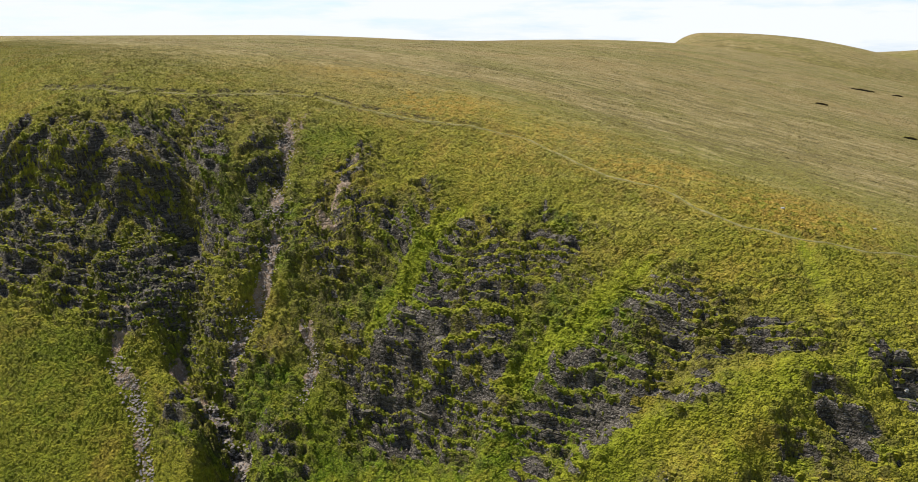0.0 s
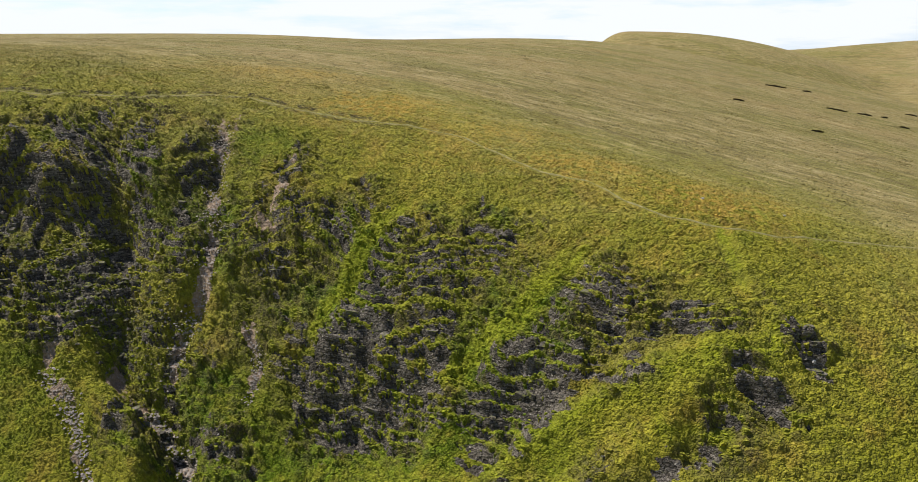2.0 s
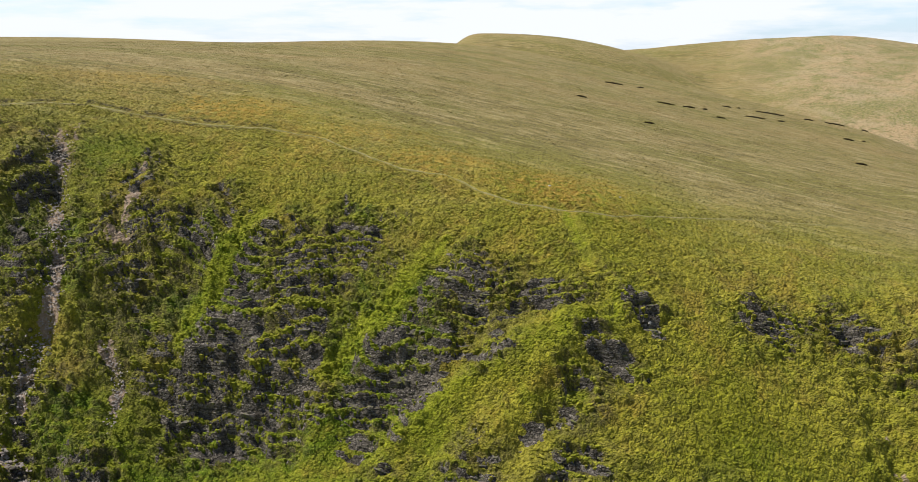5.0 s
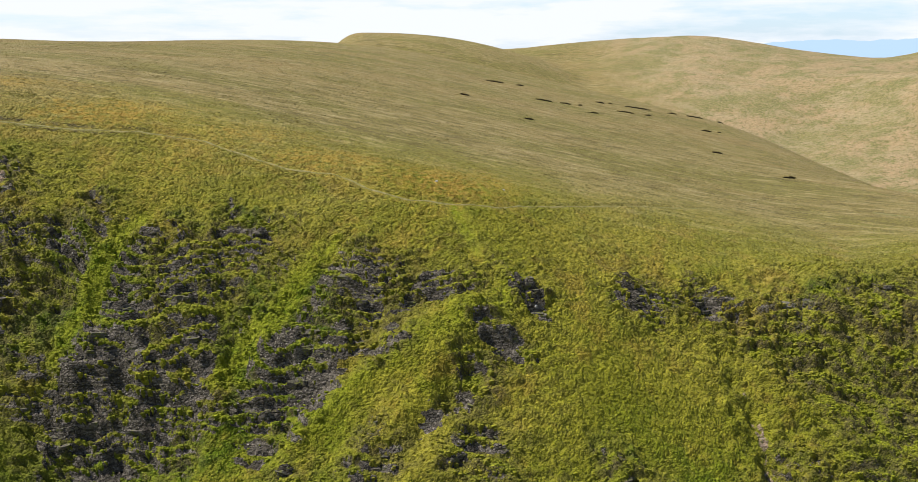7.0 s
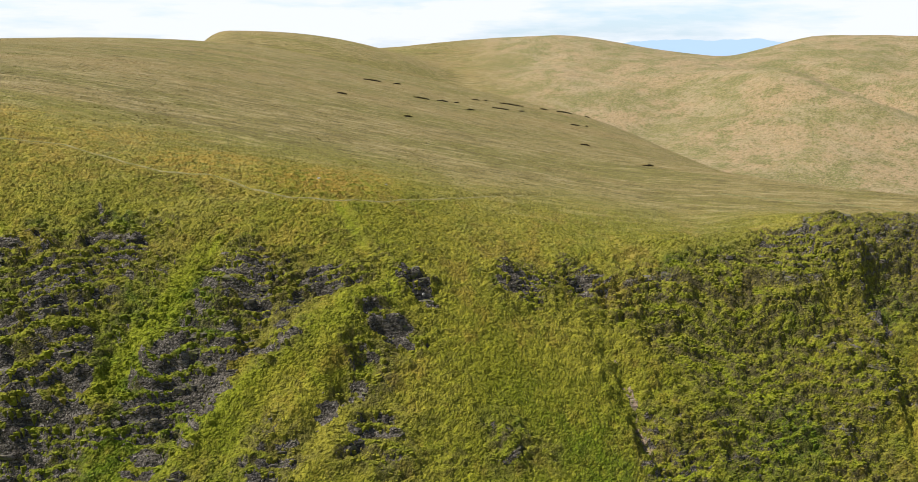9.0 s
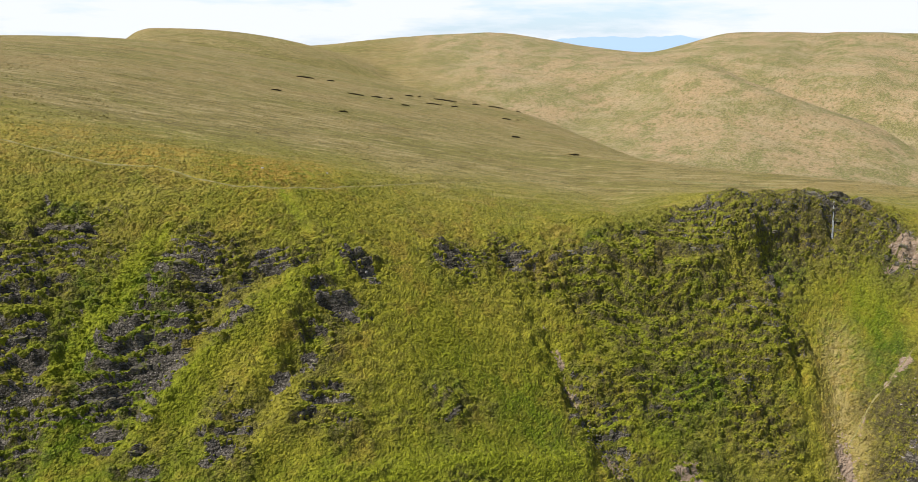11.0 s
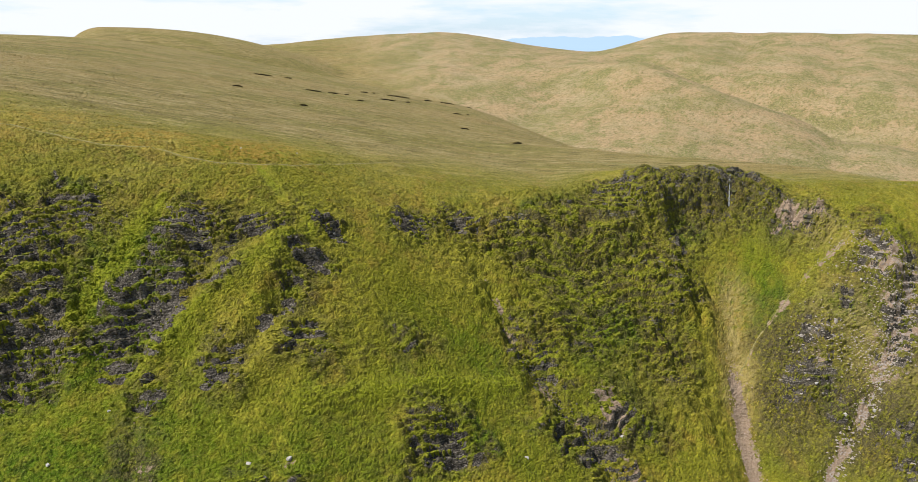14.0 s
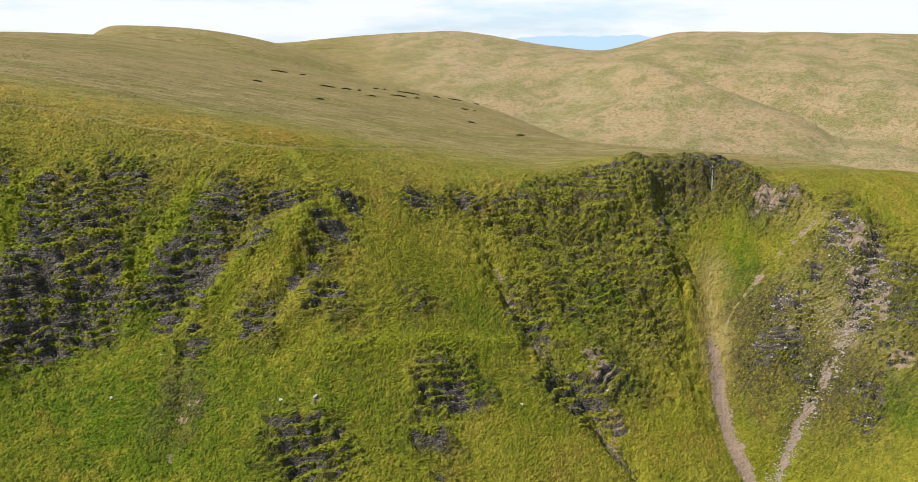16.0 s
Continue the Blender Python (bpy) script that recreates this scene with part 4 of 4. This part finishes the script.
# ---- cover: tufts of grass, bilberry and bracken on the face and the rim ----
def tufts(name, count, lo, hi, size, label, seed, keep, ring=5, high=1.0):
    """One sheet of many small jagged clumps; keep gives the chance of a clump at a place."""
    rng = np.random.default_rng(seed)
    s, v = rng.uniform(lo[0], hi[0], count), rng.uniform(lo[1], hi[1], count)
    ok = rng.random(count) < keep(s, v)
    s, v = s[ok], v[ok]
    n = len(s)
    big = size * rng.uniform(0.55, 1.25, n) * (1 - 0.45 * ease(v, 82, 104)) * (0.8 + 0.5 * np.clip(1 + 2 * perlin(s / 6, v / 6, 301), 0.2, 2) * 0.5) * (0.76 + 0.36 * level(s, v, MASKS["broken"]))
    tall = high * big * rng.uniform(0.5, 0.95, n)
    z = level(s, v)
    turn = rng.uniform(0, 6.28, n)
    verts = np.zeros((n, 2 * ring + 1, 3))
    for i in range(ring):
        for k, (reach, up) in enumerate(((1.0, -0.25), (0.72, 0.62))):
            a0 = turn + (i + 0.5 * k) * 6.2832 / ring + rng.uniform(-0.35, 0.35, n)
            r = big * reach * rng.uniform(0.6, 1.3, n)
            ps, pv = s + 1.5 * np.cos(a0) * r, v + 0.8 * np.sin(a0) * r - 0.35 * big * k
            x, y = to_world(ps, pv)
            verts[:, k * ring + i] = np.stack([x, y, z + tall * (up + rng.uniform(-0.25, 0.3, n)) if k else level(ps, pv) - 0.12], -1)
    x, y = to_world(s, v - 0.2 * big)
    verts[:, -1] = np.stack([x, y, z + tall * rng.uniform(0.8, 1.25, n)], -1)
    tri = []
    for i in range(ring):
        j = (i + 1) % ring
        tri += [(i, j, ring + i), (j, ring + j, ring + i), (ring + i, ring + j, 2 * ring)]
    faces = (np.array(tri)[None] + (np.arange(n) * (2 * ring + 1))[:, None, None]).reshape(-1, 3)
    masks = {key: np.repeat(level(s, v, grid), 2 * ring + 1) for key, grid in MASKS.items() if key not in ("rock", "bare", "lip", "broken")}
    masks["heather"] = masks["heather"] * (0.95 if ring < 5 else 0.4)
    masks["rock"] = masks["bare"] = np.zeros(n * (2 * ring + 1))
    ob = new(name, mesh_of(name, verts.reshape(-1, 3), faces, TURF, False, masks))
    return tagged(ob, label, "grass", kind="stuff")


def sprigs(name, count, lo, hi, size, label, seed, keep):
    """One sheet of very many small tufts, each a leaning four-sided point of grass or bilberry."""
    rng = np.random.default_rng(seed)
    s, v = rng.uniform(lo[0], hi[0], count), rng.uniform(lo[1], hi[1], count)
    ok = rng.random(count) < keep(s, v)
    s, v = s[ok], v[ok]
    n = len(s)
    big = size * rng.uniform(0.6, 1.35, n) ** 1.3 * (1 - 0.4 * ease(v, 84, 106)) * (1 - 0.3 * level(s, v, MASKS["broken"]))
    verts = np.zeros((n, 5, 3))
    turn = rng.uniform(0, 6.28, n)
    for i in range(4):
        a0 = turn + i * 1.5708 + rng.uniform(-0.3, 0.3, n)
        r = big * rng.uniform(0.8, 1.3, n)
        ps, pv = s + 1.25 * np.cos(a0) * r, v + 0.75 * np.sin(a0) * r
        x, y = to_world(ps, pv)
        verts[:, i] = np.stack([x, y, level(ps, pv) - 0.08], -1)
    x, y = to_world(s + 0.5 * big * rng.uniform(-1, 1, n), v - 0.3 * big * rng.uniform(-0.4, 1, n))
    verts[:, 4] = np.stack([x, y, level(s, v) + big * rng.uniform(0.3, 0.75, n)], -1)
    tri = np.array([(0, 1, 4), (1, 2, 4), (2, 3, 4), (3, 0, 4)])
    faces = (tri[None] + (np.arange(n) * 5)[:, None, None]).reshape(-1, 3)
    masks = {key: np.repeat(level(s, v, grid), 5) for key, grid in MASKS.items() if key not in ("rock", "bare", "lip", "broken")}
    masks["heather"] = masks["heather"] * 0.95
    masks["rock"] = masks["bare"] = np.zeros(n * 5)
    return tagged(new(name, mesh_of(name, verts.reshape(-1, 3), faces, TURF, False, masks)), label, "grass", kind="stuff")


def on_turf(s, v):
    return (1 - ease(level(s, v, MASKS["rock"]), 0.25, 0.6)) * (1 - ease(level(s, v, MASKS["bare"]), 0.2, 0.5)) * (along(s, v, FOOTPATH)[0] > 0.75) * (along(s, v, [(-3.3, 89.6), (0.3, 83)])[0] > 1.25) * (along(s, v, [(1.7, 96), (0.4, 100.5)])[0] > 0.7)


def in_crags(s, v):
    rocky = np.zeros(s.shape)
    for rows in (CLIFF_CRAGS, WEST_CRAGS, BUTTRESS_CRAGS, SPUR_CRAGS, MIDDLE_CRAGS, EAST_CRAGS):
        rocky = np.maximum(rocky, patches(s, v, rows, 0.5))
    return ease(rocky, 0.08, 0.45) * (0.08 + 0.92 * level(s, v, MASKS["lip"])) * (1 - 0.6 * ease(level(s, v, MASKS["rock"]), 0.45, 0.8)) * (1 - ease(level(s, v, MASKS["bare"]), 0.3, 0.6))


def on_rim(s, v):
    return on_turf(s, v) * (1 - ease(v + 10 * fbm(s / 25, v / 25, 2, 303), 96, 118))


sprigs("grass_tufts", 345000, (-225, 31), (186, 118), 0.27, "tussocky green grass and bilberry over the steep hillside", 5, on_rim)
tufts("bracken", 110000, (-134, 34), (150, 100), 0.22, "dark green bracken and heather clumps among the crags", 6, in_crags)


def on_moor(s, v):
    return ease(v, 104, 122) * (1 - 0.7 * ease(v, 200, 400)) * (0.15 + 0.85 * ease(fbm(s / 34, v / 9, 4, 305, 0.6), -0.05, 0.25)) * (along(s, v, FOOTPATH)[0] > 1.2) * (along(s, v, EAST_TRACK)[0] > 2)


tufts("moor_tussocks", 85000, (-260, 104), (176, 400), 0.62, "low tussocks of coarse tan grass and rushes on the moor", 7, on_moor, 3, 0.38)


# ---- crags ----
def block_mesh(seed, material, jag=0.3):
    """An angular rock: a box with chamfered, uneven corners."""
    rng = random.Random(seed)
    bm = bmesh.new()
    bmesh.ops.create_cube(bm, size=1.0)
    bmesh.ops.bevel(bm, geom=bm.edges[:], offset=0.13, segments=1, affect="EDGES", profile=0.5)
    lean = rng.uniform(-0.25, 0.25), rng.uniform(-0.2, 0.2)
    for p in bm.verts:
        p.co.x += lean[0] * p.co.z + rng.uniform(-jag, jag) * 0.6
        p.co.y += lean[1] * p.co.z + rng.uniform(-jag, jag) * 0.6
        p.co.z += rng.uniform(-jag, jag) * 0.5 + 0.12 * p.co.x * rng.uniform(-1, 1)
    me = bpy.data.meshes.new("rock_block")
    bm.to_mesh(me)
    bm.free()
    me.materials.append(material)
    return me


BLOCKS = [block_mesh(i, ROCK) for i in range(12)]
# blocks in the lightened stone of the sunlit eastern crag
PALE_BLOCKS = [block_mesh(40 + i, PALE_ROCK, 0.32) for i in range(8)]


def outcrop(a0, b0, ra, rb, turn, strength, rng, label, blocks, category="crag", group="crags of the hillside"):
    """A crag: an empty at its foot with its rock blocks in rough beds."""
    c, d = math.cos(radians(turn)), math.sin(radians(turn))
    x, y = to_world(a0, b0)
    z = float(level(a0, b0))
    thing = tagged(new("rock_outcrop"), label, category, group)
    thing.location = (x, y, z - 1.0)
    count = int(min(max(ra * rb * 1.1 * strength, 10), 60))
    made = tries = 0
    while made < count and tries < count * 9:
        tries += 1
        r, th = math.sqrt(rng.random()) * 1.05, rng.uniform(0, 2 * math.pi)
        p, q = (ra + 1) * r * math.cos(th), (rb + 1) * r * math.sin(th)
        s, v = a0 + p * c - q * d, b0 + p * d + q * c
        if level(s, v, MASKS["rock"]) < 0.3 and (made > 3 or tries < count * 5):
            continue
        ds = float(level(s + 1.2, v) - level(s - 1.2, v)) / 2.4
        dv = float(level(s, v + 1.2) - level(s, v - 1.2)) / 2.4
        face_turn = math.atan2(-ds, max(dv, 0.3))
        wx, wy = to_world(s, v + 0.42)
        wide = rng.uniform(0.45, 1.0) ** 2 * 1.5 * (1.15 if strength >= 1 else 0.9)
        small = 0.6 if blocks is PALE_BLOCKS else 1.0
        ob = new("rock_block", blocks[rng.randrange(len(blocks))])
        ob.parent = thing
        ob.location = (wx - x, wy - y, float(level(s, v)) - 0.3 * small - (z - 1.0))
        ob.rotation_euler = (rng.uniform(-0.2, 0.05), 0.05 + rng.uniform(-0.09, 0.09), -0.555 + face_turn * 0.8 + rng.uniform(-0.25, 0.25))
        ob.scale = (wide * small * 1.25, small * rng.uniform(0.7, 1.3), wide * small * rng.uniform(0.4, 0.8))
        made += 1
    return thing


CRAG_SETS = (
    (CLIFF_CRAGS, "dark shaded rock wall of the gully headwall with turf ledges"),
    (WEST_CRAGS, "broken dark rock rib beside the steep stream gully"),
    (BUTTRESS_CRAGS, "grey layered rock ledges with bright grass between"),
    (SPUR_CRAGS, "small dark rock outcrop on the grassy spur"),
    (MIDDLE_CRAGS, "low dark rock band breaking through the green slope"),
    (EAST_CRAGS, "pale sunlit broken crag beside the stony stream bed"),
)
rng = random.Random(11)
for rows, label in CRAG_SETS:
    for row in rows:
        outcrop(*row, rng, label, PALE_BLOCKS if rows is EAST_CRAGS and row[1] < 75 else BLOCKS)


# ---- stones ----
def stones(name, line, wide, count, size, label, seed, material=None):
    """Loose stones along a stream bed or scree chute, in one sheet."""
    g = np.random.default_rng(seed)
    pts = np.array(line, float)
    t = g.uniform(0, len(pts) - 1, count)
    i = np.minimum(t.astype(int), len(pts) - 2)
    p = pts[i] + (pts[i + 1] - pts[i]) * (t - i)[:, None] + g.normal(0, wide, (count, 2))
    s, v = p[:, 0], p[:, 1]
    r = size * g.uniform(0.4, 1.0, count) ** 1.6
    x, y = to_world(s, v)
    z = level(s, v) + 0.2 * r
    base = np.array([(1, 0, 0), (0.3, 0.9, 0.1), (-0.8, 0.5, 0), (-0.7, -0.6, 0.1), (0.4, -0.9, 0), (0.1, 0.1, 0.75), (0, 0, -0.7)], float)
    shape = base[None] * g.uniform(0.6, 1.25, (count, 7, 3))
    th = g.uniform(0, 6.28, count)
    rx, ry = shape[..., 0] * np.cos(th)[:, None] - shape[..., 1] * np.sin(th)[:, None], shape[..., 0] * np.sin(th)[:, None] + shape[..., 1] * np.cos(th)[:, None]
    verts = np.stack([x[:, None] + r[:, None] * rx, y[:, None] + r[:, None] * ry, z[:, None] + r[:, None] * shape[..., 2]], -1)
    tri = [(a0, (a0 + 1) % 5, 5) for a0 in range(5)] + [((a0 + 1) % 5, a0, 6) for a0 in range(5)]
    faces = (np.array(tri)[None] + (np.arange(count) * 7)[:, None, None]).reshape(-1, 3)
    return tagged(new(name, mesh_of(name, verts.reshape(-1, 3), faces, material or SCREE)), label, "stones", kind="stuff")


stones("stream_stones", WEST_BURN[1:], 0.7, 520, 0.32, "loose grey stones in a steep dry stream bed", 21)
stones("stream_stones", WEST_CLEFT[2:], 0.6, 450, 0.4, "loose grey stones on the floor of a rocky cleft", 22)
stones("scree", CHUTE, 0.9, 900, 0.3, "pale loose scree in a narrow chute", 23)
stones("scree", RUNNEL, 0.45, 160, 0.28, "pale loose scree in a short runnel", 24)
stones("stream_stones", EAST_BURN[4:], 0.9, 1300, 0.3, "pale brown gravel and stones of the eastern stream bed", 25, GRAVEL)
stones("scree", EAST_SCREE, 1.0, 1000, 0.34, "pale grey scree below the eastern crag", 26)
stones("scree", [(130, 70), (134, 58), (124, 50), (112, 58)], 3.4, 1700, 0.32, "scattered pale rubble on the broken eastern crag", 27)
stones("scree", MID_GULLY[2:], 0.9, 500, 0.36, "dark earthy rubble in the middle gully", 28, ROCK)
stones("rubble", [(-130, 50), (-100, 56), (-78, 60)], 2.6, 900, 0.5, "fallen grey rubble under the dark headwall", 29, ROCK)

BOULDERS = [block_mesh(100 + i, BOULDER, 0.26) for i in range(4)]
# the small ones at (-6.6, 95.7) and (4.7, 100.4) stand in for sheep
for i, (s, v, size) in enumerate([(-28.9, 57.8, 0.8), (-36.9, 52.6, 0.9), (126.8, 62.5, 1.0), (-8.5, 46.5, 1.2), (-2.4, 46.4, 1.3), (38.2, 47.4, 1.1), (110.4, 46.3, 1.2),
                                  (107.7, 52.3, 1.0), (118.6, 46.2, 1.1), (115.8, 44.4, 1.2), (9.5, 77.5, 0.9), (-6.6, 95.7, 0.7), (4.7, 100.4, 0.6), (60.5, 52, 1.2)]):
    x, y = to_world(s, v)
    size *= 0.62
    ob = new("boulder", BOULDERS[i % 4])
    ob.location, ob.scale = (x, y, float(level(s, v)) + 0.12 * size), (size, size * 0.7, size * 0.6)
    ob.rotation_euler = (0.1 * math.sin(i), 0.15 * math.cos(2 * i), 1.7 * i)
    tagged(ob, "pale weathered boulder lying in the grass", "boulder", "boulders on the slope")


# ---- peat banks on the moor ----
def peat_bank(s, v, length, turn, rng):
    """An eroded bank: a dark ragged scarp with an overhanging turf lip."""
    x, y = to_world(s, v)
    thing = tagged(new("peat_bank"), "dark eroded peat bank cut into the brown moorland", "peat bank", "peat banks on the moor")
    thing.location = (x, y, float(level(s, v)))
    n = max(int(length / 0.9), 6)
    for name, material, low, high, out, thick in (("peat_face", PEAT, -0.5, 0.55, 0.0, 0.6), ("turf_lip", TURF, 0.5, 0.72, -0.25, 2.0)):
        verts, faces = [], []
        for i in range(n + 1):
            f = i / n
            taper = math.sin(math.pi * min(max(f, 0.02), 0.98)) ** 0.6
            off = 1.2 * float(perlin(np.array(i * 0.31 + s), np.array(v), 401)) + rng.uniform(-0.15, 0.15)
            p = (f - 0.5) * length
            ps, pv = s + p * math.cos(turn) - off * math.sin(turn), v + p * math.sin(turn) + off * math.cos(turn)
            g0 = float(level(ps, pv))
            for dv, zz in ((out, low), (out + rng.uniform(-0.1, 0.1), high * taper + rng.uniform(-0.1, 0.1)), (out + thick, high * taper), (out + thick + 1.0, -0.6)):
                wx, wy = to_world(ps - dv * math.sin(turn), pv + dv * math.cos(turn))
                verts.append((wx - x, wy - y, g0 + zz - thing.location.z))
        for i in range(n):
            for k in range(3):
                a0 = 4 * i + k
                faces.append((a0, a0 + 4, a0 + 5, a0 + 1))
        extra = None
        if material is TURF:
            extra = {key: np.full(len(verts), 1.0 if key == "moor" else 0.0) for key in MASKS}
        ob = new(name, mesh_of(name, np.array(verts), np.array(faces), material, False, extra))
        ob.parent = thing
    return thing


for s, v, length, turn in [(0.5, 360, 16, 0.5), (-11, 259, 6, 0.4), (25, 311, 12, 0.3), (36, 318, 9, 0.4), (60, 366, 8, 0.4), (85, 381, 26, 0.45), (14, 219, 5, 0.4),
                           (125, 405, 22, 0.6), (85, 235, 6, 0.3), (92, 189, 6, 0.2), (70, 340, 16, 0.5), (110, 330, 10, 0.5), (48, 300, 6, 0.4)]:
    peat_bank(s, v, length * 0.7, turn, rng)
    if length > 7:
        peat_bank(s + 0.9 * length, v + 0.35 * length + 4, length * 0.35, turn + 0.2, rng)

# ---- the thin waterfall at the head of the eastern gully ----
path = np.array([(112.6, 93.2), (112.2, 92.5), (111.8, 91.8), (111.4, 91.0), (111.0, 90.2)])
verts = []
for i, (s, v) in enumerate(path):
    for side in (-0.5, 0.0, 0.5):
        ps, pv = s + side * (0.16 + 0.05 * i), v - side * 0.2
        x, y = to_world(ps, pv)
        verts.append((x, y, float(level(ps, pv)) + (0.22 if side == 0 else 0.1)))
idx = np.arange(15).reshape(5, 3)
q = np.stack([idx[:-1, :-1], idx[:-1, 1:], idx[1:, 1:], idx[1:, :-1]], -1).reshape(-1, 4)
tagged(new("waterfall", mesh_of("waterfall", np.array(verts), q, WATER, True)), "thin white trickle of water down the dark gully wall", "waterfall", kind="structure")
